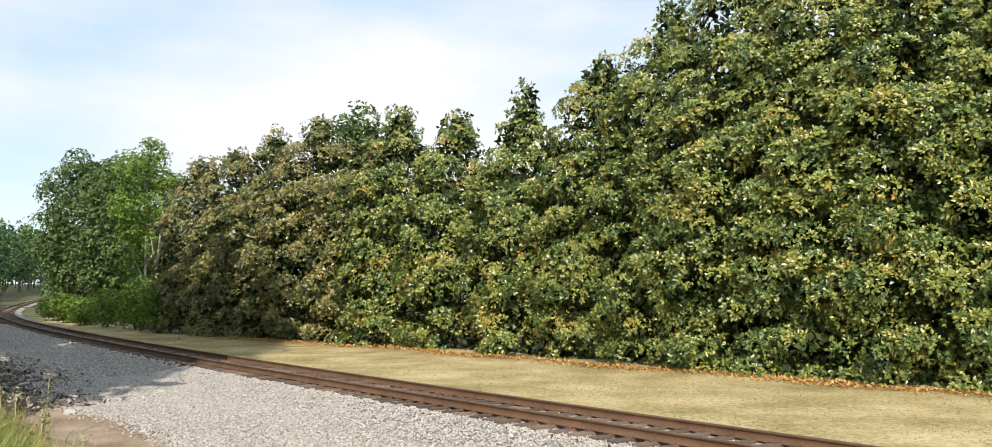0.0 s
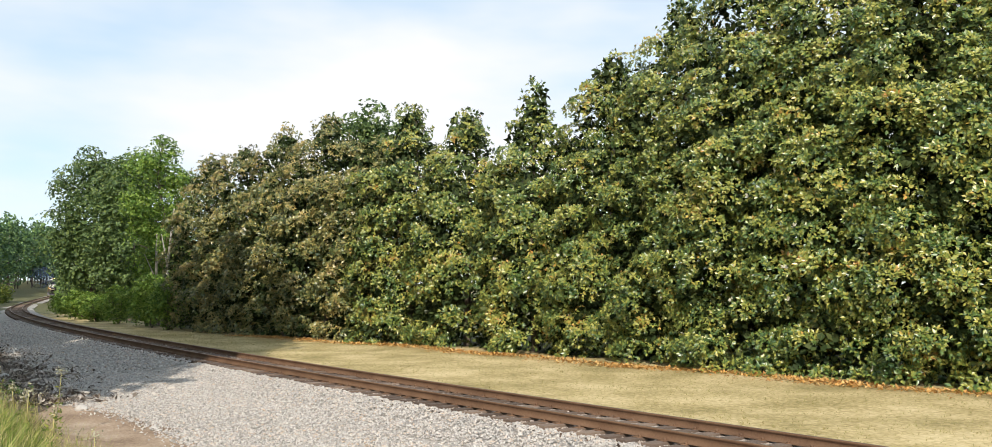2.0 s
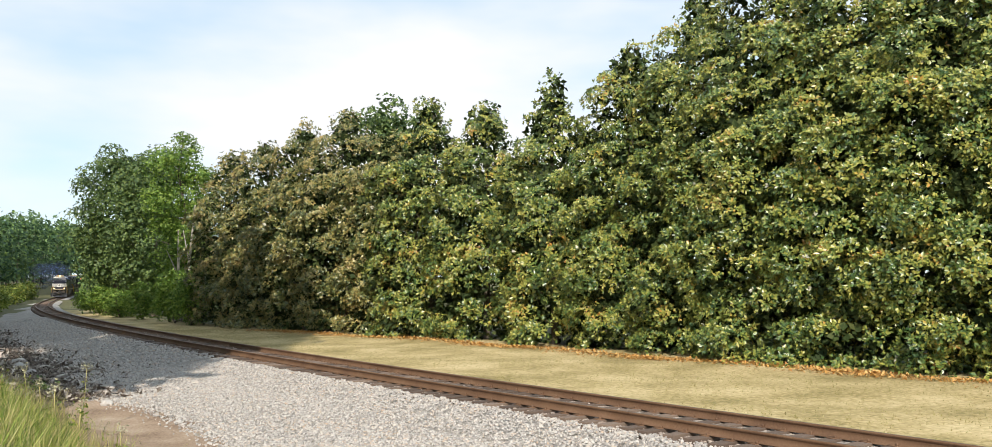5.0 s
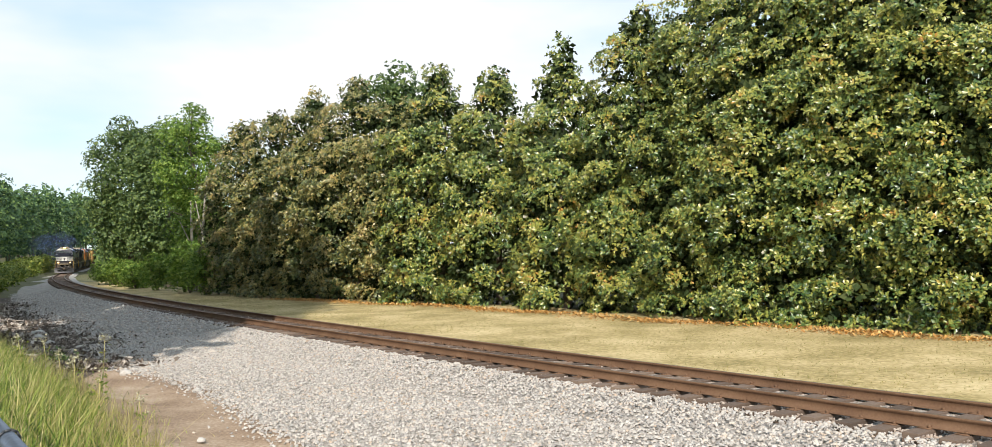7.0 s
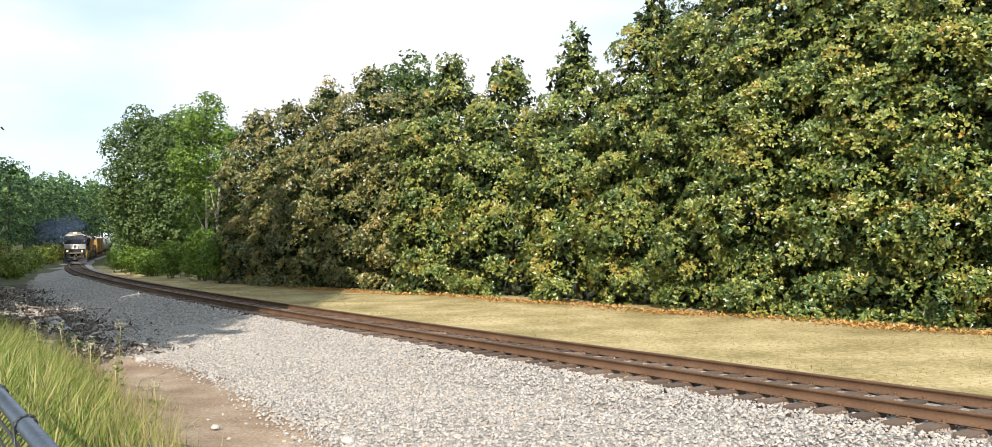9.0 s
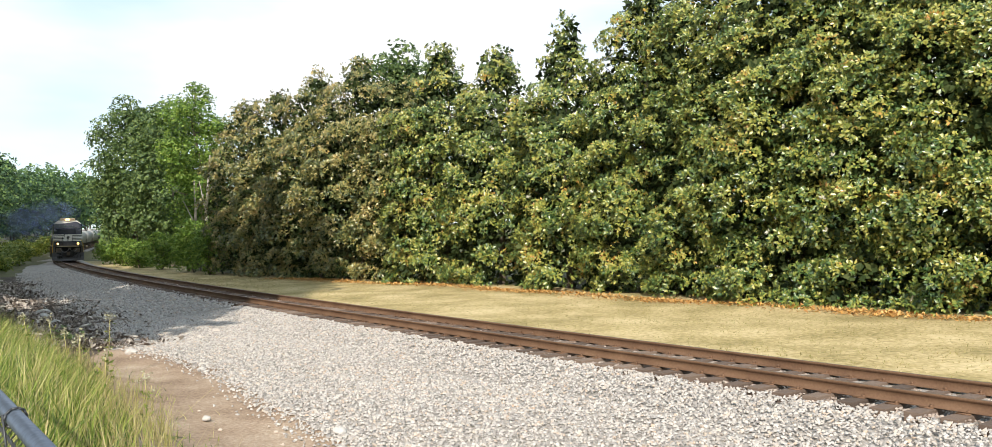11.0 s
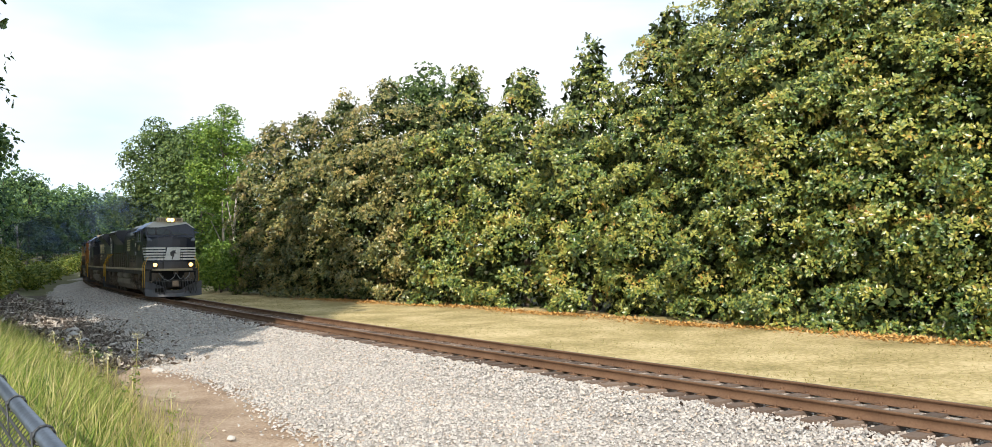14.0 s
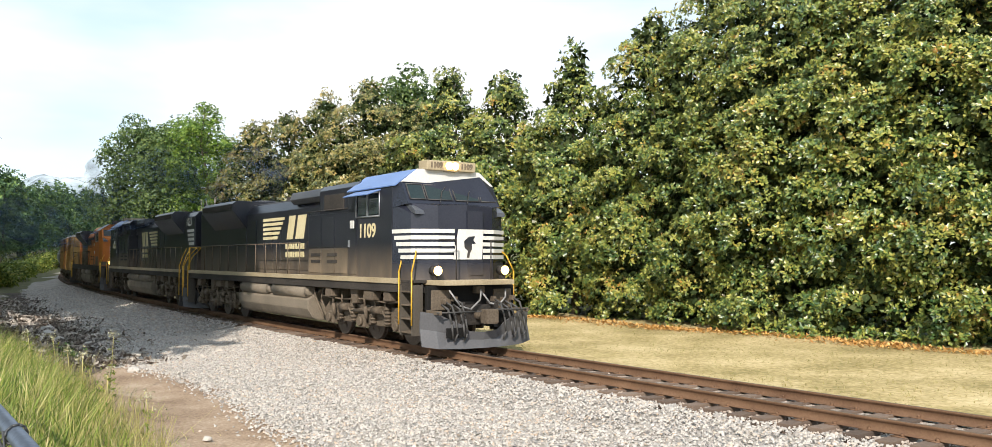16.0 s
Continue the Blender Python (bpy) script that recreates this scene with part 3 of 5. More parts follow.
def build_woods():
    rng = np.random.default_rng(9)
    spots = []
    for s in np.arange(78, 460, 8.5):
        for u in (-14, -22, -31, -44):
            spots.append((s + rng.normal(0, 2), u + rng.normal(0, 2.0) - 0.02 * s, 1))
    for s in np.arange(150, 460, 10.0):
        for u in (9, 18, 29):
            spots.append((s + rng.normal(0, 2), u + rng.normal(0, 1.5), 0.52))
    cs, os_, size = [], [], []
    bm = bmesh.new()
    for s, u, H in spots:
        b = lay(np.array([s]), np.array([u]))[0]
        H = 3.0 + 0.075 * math.hypot(b[0], b[1]) * H * rng.uniform(0.80, 1.10) * float(np.interp(s, [80, 140, 220, 330], [2.0, 1.75, 1.12, 0.84]))
        n = int((240 if s < 190 else 130 if s < 320 else 55) * (2.6 if -17 - 0.02 * s < u < 0 or 0 < u < 13 else 0.8))
        m = 22
        d = rng.normal(size=(m, 3))
        d /= np.linalg.norm(d, axis=1)[:, None]
        wide = 2.9 + H * 0.06
        mid = b + np.array([0, 0, H * 0.5]) + d * np.array([wide, wide, H * 0.5]) * rng.uniform(0.55, 0.85, (m, 1))
        e = rng.normal(size=(n, 3)) + np.array([0, 0, 0.35])
        e /= np.linalg.norm(e, axis=1)[:, None]
        cs.append(mid[rng.integers(0, m, n)] + e * rng.uniform(0.7, 1.05, (n, 1)) * np.array([1.0, 1.0, 0.75]) * (0.9 + 0.055 * H))
        os_.append(e + np.array([0, 0, 0.4]))
        size.append(np.full(n, 0.70 if s < 190 else 1.0 if s < 320 else 1.5))
        rod(bm, b - np.array([0, 0, 0.4]), b + np.array([0, 0, H * 0.7]), 0.22, 0.1, 5, False)
    v, f = leaf_mesh(np.concatenate(cs), np.concatenate(os_), np.concatenate(size), rng, 4, 0.8, 0.6)
    w = tagged(raw("woods", v, f, M["woods"]), "mixed green woods along the far track", "woods", kind="stuff")
    tagged(part("woods_trunks", bm, M["bark"], w), kind="stuff")
    for s, u, H in ((150, -12.0, 8.0), (132, -12.5, 7.0), (185, 6.5, 9.0)):
        b = Vector(lay(np.array([s]), np.array([u]))[0])
        bm = bmesh.new()
        pipe(bm, [b + Vector((0, 0, -0.3)), b + Vector((0.2, 0, H * 0.5)), b + Vector((-0.2, 0.1, H))], 0.16, 7)
        pipe(bm, [b + Vector((0.2, 0, H * 0.5)), b + Vector((1.0, 0.3, H * 0.75))], 0.05, 6)
        tagged(part("dead_tree", bm, M["dead_wood"]), "bare pale dead trunk at the edge of the woods", "dead tree", "dead trunks")


def build_bare_trunks():
    """Pale bare trunks that stand before the vines."""
    for x, y, H, lean in ((-27.9, 68.4, 9.5, 0.5), (-28.7, 69.0, 7.5, -0.3)):
        q, u = along([x], [y])
        b = Vector((x, y, float(level(q, u)[0])))
        bm = bmesh.new()
        rod(bm, b - Vector((0, 0, 0.3)), b + Vector((lean * 0.4, 0, H * 0.5)), 0.17, 0.13, 9)
        rod(bm, b + Vector((lean * 0.4, 0, H * 0.5)), b + Vector((lean, 0.2, H)), 0.13, 0.05, 9)
        rod(bm, b + Vector((lean * 0.4, 0, H * 0.5)), b + Vector((lean - 0.9, 0.1, H * 0.78)), 0.06, 0.03, 7)
        rod(bm, b + Vector((lean * 0.6, 0, H * 0.65)), b + Vector((lean + 0.9, 0.1, H * 0.86)), 0.05, 0.02, 7)
        tagged(part("dead_tree", bm, M["dead_wood"]), "slender pale trunk in front of the vines", "dead tree", "dead trunks")


def shrub(x, y, H, R, seed, mat, leaf=0.12, per=22, label="leafy yellow-green shrub on the bank"):
    rng = np.random.default_rng(seed)
    s, u = along([x], [y])
    t = empty("shrub", pose(x, y, float(level(s, u)[0])), label, "shrub", "bank shrubs")
    bm = bmesh.new()
    for i in range(9):
        a = rng.uniform(0, 6.28)
        rod(bm, (0, 0, -0.1), (math.cos(a) * R * 0.6, math.sin(a) * R * 0.6, H * rng.uniform(0.6, 0.95)), 0.025, 0.008, 5, False)
    part("stems", bm, M["bark"], t)
    n = 28
    d = rng.normal(size=(n, 3))
    d /= np.linalg.norm(d, axis=1)[:, None]
    c = np.array([0, 0, H * 0.5]) + d * rng.uniform(0.5, 1, (n, 1)) * np.array([R, R, H * 0.5]) * 0.85
    k = rng.normal(size=(n, per, 3)) + np.array([0, 0, 0.3])
    k /= np.linalg.norm(k, axis=2)[..., None]
    pts = (c[:, None] + k * rng.uniform(0.25, 0.5, (n, per, 1)) * R * 0.8).reshape(-1, 3)
    pts[:, 2] = np.maximum(pts[:, 2], 0.05)
    v, f = leaf_mesh(pts, k.reshape(-1, 3) + np.array([0, 0, 0.4]), np.full(len(pts), leaf), rng, 4, 0.8, 0.45)
    raw("foliage", v, f, mat, t)


def build_shrubs():
    rng = random.Random(7)
    i = 0
    for s, u, H, R in ((19, -12.0, 2.0, 1.4), (22, -11.6, 2.4, 1.6), (26, -11.6, 2.8, 1.8), (30, -11.2, 2.6, 1.8), (35, -10.8, 2.8, 1.9), (40, -10.4, 2.4, 1.8),
                       (45, -10.2, 2.6, 1.9), (50, -10.0, 2.2, 1.8), (56, -9.8, 2.4, 2.0), (62, -9.6, 2.2, 2.0), (69, -9.0, 2.0, 2.0), (76, -8.2, 1.8, 2.0), (84, -7.4, 1.8, 2.0),
                       (92, -6.8, 1.8, 2.2), (102, -6.4, 1.8, 2.4), (114, -6.4, 2.0, 2.6), (126, -6.4, 2.2, 2.6), (140, -6.6, 2.4, 3.0), (156, -6.6, 2.6, 3.2), (176, -7, 3, 3.6), (200, -7, 3, 4.0),
                       (27, -14.5, 4.2, 2.4), (36, -13.8, 4.2, 2.4), (46, -13.0, 4.5, 2.6), (58, -12.5, 4.4, 2.6), (70, -12, 4.4, 2.8), (84, -11, 4, 3), (100, -10.5, 4, 3), (120, -10.5, 4, 3.4)):
        p = place(s, u)
        shrub(p[0], p[1], H, R, 300 + i, M["shrub"], 0.21 + 0.002 * s)
        i += 1
    for s, u, H, R in ((52, 6.4, 3.6, 1.7), (56, 6.2, 4.2, 1.8), (58, 8.4, 5.0, 2.2), (66, 5.6, 3.2, 1.8), (74, 5.0, 2.6, 1.7), (82, 4.6, 2.8, 1.8), (92, 4.6, 2.6, 1.8), (104, 4.8, 3, 2), (60, 6.6, 3.4, 1.6)):
        p = place(s, u)
        shrub(p[0], p[1], H, R, 340 + i, M["vine"], 0.24, 44, "bright green shrub under the oaks")
        i += 1


# ---------------------------------------------------------------- grass
def blades(s, u, height, width, rng, mat, name, label, above=0.0, lean=0.35):
    n = len(s)
    b = lay(s, u, above)
    a = rng.uniform(0, 6.283, n)
    d = np.stack([np.cos(a), np.sin(a), np.zeros(n)], 1)
    h = height * rng.uniform(0.6, 1.25, n)
    tipw = rng.normal(0, lean, (n, 2)) * h[:, None]
    w = width * rng.uniform(0.7, 1.3, n)
    mid = b + np.stack([tipw[:, 0] * 0.3, tipw[:, 1] * 0.3, h * 0.55], 1)
    tip = b + np.stack([tipw[:, 0], tipw[:, 1], h], 1)
    v = np.stack([b - d * w[:, None] / 2, b + d * w[:, None] / 2, mid + d * w[:, None] * 0.35, mid - d * w[:, None] * 0.35, tip], 1).reshape(-1, 3)
    k = 5 * np.arange(n)[:, None]
    f = np.concatenate([k + np.array([0, 1, 2]), k + np.array([0, 2, 3]), k + np.array([3, 2, 4])], 1).reshape(-1, 3)
    return tagged(raw(name, v, f, mat), label, "grass", kind="stuff")


def build_grass():
    rng = np.random.default_rng(11)
    n = 26000
    s = rng.uniform(-14, 48, n)
    u = 2.0 + (hedge_line(s) - 1.6) * rng.uniform(0, 1, n)
    blades(s, u, 0.05, 0.02, rng, M["blade"], "lawn_grass", "short dry straw-coloured lawn grass", 0.01, 0.9)
    # tall grass in tufts, thinner towards the dirt
    tufts = 2300
    ts = rng.uniform(-8, 21, tufts)
    tu = grass_edge(ts) - 3.0 * rng.uniform(0, 1, tufts) ** 0.8
    tu = np.maximum(tu, -12.2 + rng.uniform(0, 0.3, tufts))
    inside = np.clip((grass_edge(ts) - tu) / 0.9, 0.12, 1)
    count = (rng.uniform(6, 30, tufts) * inside).astype(int) + 1
    tall = (0.30 + 0.34 * rng.uniform(0, 1, tufts)) * (0.55 + 0.45 * inside)
    s, u = np.repeat(ts, count), np.repeat(tu, count)
    s, u = s + rng.normal(0, 0.10, len(s)), u + rng.normal(0, 0.10, len(u))
    blades(s, u, np.repeat(tall, count), 0.017, rng, M["tall_grass"], "tall_grass", "tall sunlit yellow-green grass on the bank", -0.08, 0.34)
    n = 4600
    s = rng.uniform(-8, 21, n)
    u = grass_edge(s) + 0.15 - 2.6 * rng.uniform(0, 1, n) ** 1.3
    blades(s, u, rng.uniform(0.35, 0.85, n), 0.008, rng, M["blade"], "straw_stalks", "pale dry straw stalks among the tall grass", -0.08, 0.30)
    n = 1500
    s = rng.uniform(-4, 20, n)
    u = grass_edge(s) + 0.2 + rng.normal(0, 0.35, n)
    blades(s, u, rng.uniform(0.08, 0.26, n), 0.012, rng, M["tall_grass"], "weeds", "sparse dry weeds on the dirt", -0.05, 0.5)
    n = 3200          # brown dead weeds where the grass thins out
    s = rng.uniform(6, 19, n)
    u = grass_edge(s) + 0.35 - np.abs(rng.normal(0, 0.8, n))
    blades(s, u, rng.uniform(0.10, 0.42, n), 0.014, rng, M["dead_weed"], "dead_weeds", "grey-brown dead weeds at the edge of the grass", -0.05, 0.75)
    n = 9000          # bark and wood chips
    s = 11.5 + 42 * rng.uniform(0, 1, n) ** 1.5
    u = gravel_edge(s) - 1.6 + rng.normal(0, 1.15, n)
    v, f = leaf_mesh(lay(s, u, 0.07), np.tile([0.0, 0, 1], (n, 1)) + rng.normal(0, 0.35, (n, 3)), rng.uniform(0.07, 0.30, n), rng, 1, 0.9, 0.35, 0)
    tagged(raw("wood_chips", v, f, M["chips"]), "pale and brown bark and wood chips on the ground", "wood chips", kind="stuff")
    # fallen leaves under the hedge
    n = 13000
    s = rng.uniform(-14, 40, n)
    s = s[rng.uniform(0, 1, n) < 0.35 + 0.65 * (np.sin(s * 0.83) * np.sin(s * 0.37 + 1)) ** 2]
    n = len(s)
    u = hedge_line(s) + 0.25 - np.abs(rng.normal(0, 0.6, n))
    c = lay(s, u, 0.05)
    v, f = leaf_mesh(c, np.tile([0.0, 0, 1], (n, 1)) + rng.normal(0, 0.2, (n, 3)), np.full(n, 0.17), rng, 1, 0.9, 0.4, 0)
    tagged(raw("leaf_litter", v, f, M["leaf_litter"]), "orange-brown fallen leaves along the hedge", "leaves", kind="stuff")


# ---------------------------------------------------------------- the train
def paint(name, a, b, rough=0.45, spec=0.5, **k):
    return material(name, [(0.35, a), (0.68, b)], 0.7, rough, k.pop("bump", 0.12), 22, spec=spec, **k)


def dusty_paint(name, clean, worn, dust, low, high, rough=0.32, amount=0.9):
    """Paint with road dust thrown up from below: thick at the height low, streaky, gone at the height high."""
    m = paint(name, clean, worn, rough)
    n, l = m.node_tree.nodes, m.node_tree.links
    b = n["Principled BSDF"]
    old = b.inputs["Base Color"].links[0].from_socket
    tc, sep, rng_, no, mul, mx = (n.new("ShaderNode" + k) for k in ("TexCoord", "SeparateXYZ", "MapRange", "TexNoise", "Math", "Mix"))
    mp = n.new("ShaderNodeMapping")
    mp.inputs["Scale"].default_value = (1.6, 1.6, 0.5)
    l.new(tc.outputs["Object"], sep.inputs[0])
    l.new(tc.outputs["Object"], mp.inputs[0])
    l.new(mp.outputs[0], no.inputs["Vector"])
    no.inputs["Scale"].default_value, no.inputs["Detail"].default_value = 1.6, 6
    l.new(sep.outputs["Z"], rng_.inputs["Value"])
    rng_.inputs["From Min"].default_value, rng_.inputs["From Max"].default_value = high, low
    mul.operation, mul.use_clamp = "MULTIPLY", True
    wear = n.new("ShaderNodeMath")
    wear.operation = "MULTIPLY"
    wear.inputs[1].default_value = 2.0 * amount
    l.new(no.outputs["Fac"], wear.inputs[0])
    l.new(rng_.outputs[0], mul.inputs[0])
    l.new(wear.outputs[0], mul.inputs[1])
    mx.data_type = "RGBA"
    mx.inputs["B"].default_value = (*dust, 1)
    l.new(mul.outputs[0], mx.inputs["Factor"])
    l.new(old, mx.inputs["A"])
    l.new(mx.outputs["Result"], b.inputs["Base Color"])
    ro = n.new("ShaderNodeMapRange")
    ro.inputs["To Min"].default_value, ro.inputs["To Max"].default_value = rough, 0.85
    l.new(mul.outputs[0], ro.inputs["Value"])
    l.new(ro.outputs[0], b.inputs["Roughness"])
    return m


DUST = (0.25, 0.19, 0.125)
M["black_paint"] = dusty_paint("black_locomotive_paint", (0.012, 0.014, 0.021), (0.027, 0.029, 0.038), DUST, 1.5, 2.7, 0.28, 0.72)
M["nose_paint"] = dusty_paint("black_nose_paint", (0.014, 0.016, 0.027), (0.028, 0.030, 0.044), DUST, 1.4, 2.2, 0.26, 0.5)
M["dusty_black"] = dusty_paint("dust_covered_black_paint", (0.045, 0.038, 0.030), (0.095, 0.078, 0.058), DUST, 1.6, 2.7, 0.6)
# paler and bluer than the body: sky light on the tops, put into colour
M["roof_paint"] = paint("dusty_sky_tinted_roof", (0.05, 0.056, 0.07), (0.11, 0.116, 0.13), 0.36)
M["white_paint"] = paint("white_paint", (0.62, 0.60, 0.56), (0.78, 0.77, 0.74), 0.45)
M["cream_paint"] = paint("dirty_cream_sill_paint", (0.30, 0.235, 0.145), (0.50, 0.42, 0.28), 0.6)
M["yellow_paint"] = paint("safety_yellow_paint", (0.55, 0.30, 0.02), (0.70, 0.42, 0.04), 0.45)
M["grime"] = paint("dusty_underframe", (0.075, 0.058, 0.043), (0.20, 0.16, 0.118), 0.8, 0.25, bump=0.2)
M["dark_grime"] = paint("oily_black_steel", (0.024, 0.022, 0.021), (0.085, 0.074, 0.064), 0.65, 0.25, bump=0.4)
M["soot"] = paint("black_greasy_steel", (0.008, 0.008, 0.008), (0.02, 0.019, 0.018), 0.75, 0.15, bump=0.4)
M["plough_steel"] = paint("scuffed_grey_plough_steel", (0.085, 0.085, 0.092), (0.125, 0.125, 0.13), 0.5, 0.4, bump=0.05)
M["step_paint"] = paint("dusty_grey_step_paint", (0.075, 0.066, 0.055), (0.115, 0.10, 0.082), 0.6, 0.3, bump=0.05)
M["pale_cable"] = paint("pale_grey_cable", (0.22, 0.22, 0.22), (0.34, 0.33, 0.32), 0.6)
M["tank_paint"] = paint("dusty_fuel_tank_paint", (0.13, 0.108, 0.082), (0.27, 0.225, 0.17), 0.75, bump=0.3)
M["orange_paint"] = paint("orange_locomotive_paint", (0.48, 0.13, 0.015), (0.62, 0.20, 0.03), 0.45)
M["grey_paint"] = paint("pale_grey_car_paint", (0.38, 0.37, 0.35), (0.55, 0.54, 0.51), 0.6)
M["autorack_paint"] = paint("yellow_brown_car_paint", (0.34, 0.19, 0.06), (0.50, 0.31, 0.10), 0.6)
M["galvanised"] = paint("galvanised_steel", (0.42, 0.44, 0.47), (0.58, 0.60, 0.63), 0.35, metal=0.7)
# the blue is the sky's reflection, put into the base colour
M["sunshade"] = paint("sky_tinted_panel", (0.10, 0.18, 0.40), (0.15, 0.25, 0.50), 0.4)
M["steel_wheel"] = paint("rolled_steel_wheel", (0.06, 0.05, 0.04), (0.16, 0.13, 0.11), 0.5, metal=0.4)
M["glass"] = paint("dark_window_glass", (0.010, 0.020, 0.022), (0.028, 0.042, 0.042), 0.06, spec=0.45, bump=0)
M["headlamp"] = material("lit_headlamp", [(0.3, (0.9, 0.85, 0.7)), (0.7, (0.9, 0.85, 0.7))], 1, 0.3, 0, glow=((1.0, 0.56, 0.10), 10.0))
M["ditch_lamp"] = material("lit_ditch_lamp", [(0.3, (0.9, 0.8, 0.6)), (0.7, (0.9, 0.8, 0.6))], 1, 0.3, 0, glow=((1.0, 0.55, 0.13), 3.6))
M["emblem_paint"] = paint("cream_emblem_paint", (0.62, 0.52, 0.28), (0.80, 0.72, 0.48), 0.45)
M["rubber"] = paint("grey_rubber_hose", (0.035, 0.035, 0.035), (0.09, 0.085, 0.08), 0.6)


def lettering(text, size, m, mat, parent, name="road_number"):
    cu = bpy.data.curves.new(name, "FONT")
    cu.body, cu.size, cu.extrude, cu.align_x, cu.align_y, cu.offset = text, size, 0.004, "CENTER", "CENTER", 0.012
    cu.materials.append(mat)
    ob = new(name, cu)
    ob.parent, ob.matrix_basis = parent, m
    return ob


RIGHT = Matrix(((1, 0, 0, 0), (0, 0, -1, 0), (0, 1, 0, 0), (0, 0, 0, 1)))       # lettering upright on the right-hand side
LEFT = Matrix(((-1, 0, 0, 0), (0, 0, 1, 0), (0, 1, 0, 0), (0, 0, 0, 1)))
FRONT = Matrix(((0, 0, 1, 0), (1, 0, 0, 0), (0, 1, 0, 0), (0, 0, 0, 1)))


def wall_strip(bm, plan, z0, z1, off=0.008):
    """A thin upright plate that follows a plan line."""
    n = len(plan)
    out = []
    for i, (x, y) in enumerate(plan):
        a, b = plan[max(0, i - 1)], plan[min(n - 1, i + 1)]
        d = Vector((b[0] - a[0], b[1] - a[1])).normalized()
        out.append((x + d.y * off, y - d.x * off))
    prev = None
    for (x, y), (X, Y) in zip(plan, out):
        row = [bm.verts.new((x, y, z0)), bm.verts.new((X, Y, z0)), bm.verts.new((X, Y, z1)), bm.verts.new((x, y, z1))]
        if prev:
            for k in range(4):
                bm.faces.new((prev[k], row[k], row[(k + 1) % 4], prev[(k + 1) % 4]))
        prev = row
    bmesh.ops.recalc_face_normals(bm, faces=bm.faces)
    return bm


NOSE = [(8.76, -1.52), (9.60, -1.42), (9.98, -0.84), (10.05, 0.0), (9.98, 0.84), (9.60, 1.42), (8.76, 1.52)]     # the nose from above, right to left


def wheelset(parent, x, r=0.533):
    bm = bmesh.new()
    for y in (-0.755, 0.755):
        sgn = 1 if y > 0 else -1
        rod(bm, (0, y - sgn * 0.02, 0), (0, y + sgn * 0.07, 0), r, sides=28)
        rod(bm, (0, y - sgn * 0.055, 0), (0, y - sgn * 0.02, 0), r + 0.025, sides=28)
        rod(bm, (0, y + sgn * 0.071, 0), (0, y + sgn * 0.085, 0), r * 0.45, sides=16)
    rod(bm, (0, -1.0, 0), (0, 1.0, 0), 0.085, sides=10)
    for k in range(5):
        a = k * 6.283 / 5
        for y in (-0.832, 0.832):
            rod(bm, (0.3 * math.cos(a), y - 0.01, 0.3 * math.sin(a)), (0.3 * math.cos(a), y + 0.01, 0.3 * math.sin(a)), 0.06, sides=8)
    w = part("wheelset", bm, M["steel_wheel"], parent)
    w.location = (x, 0, r)
    return w


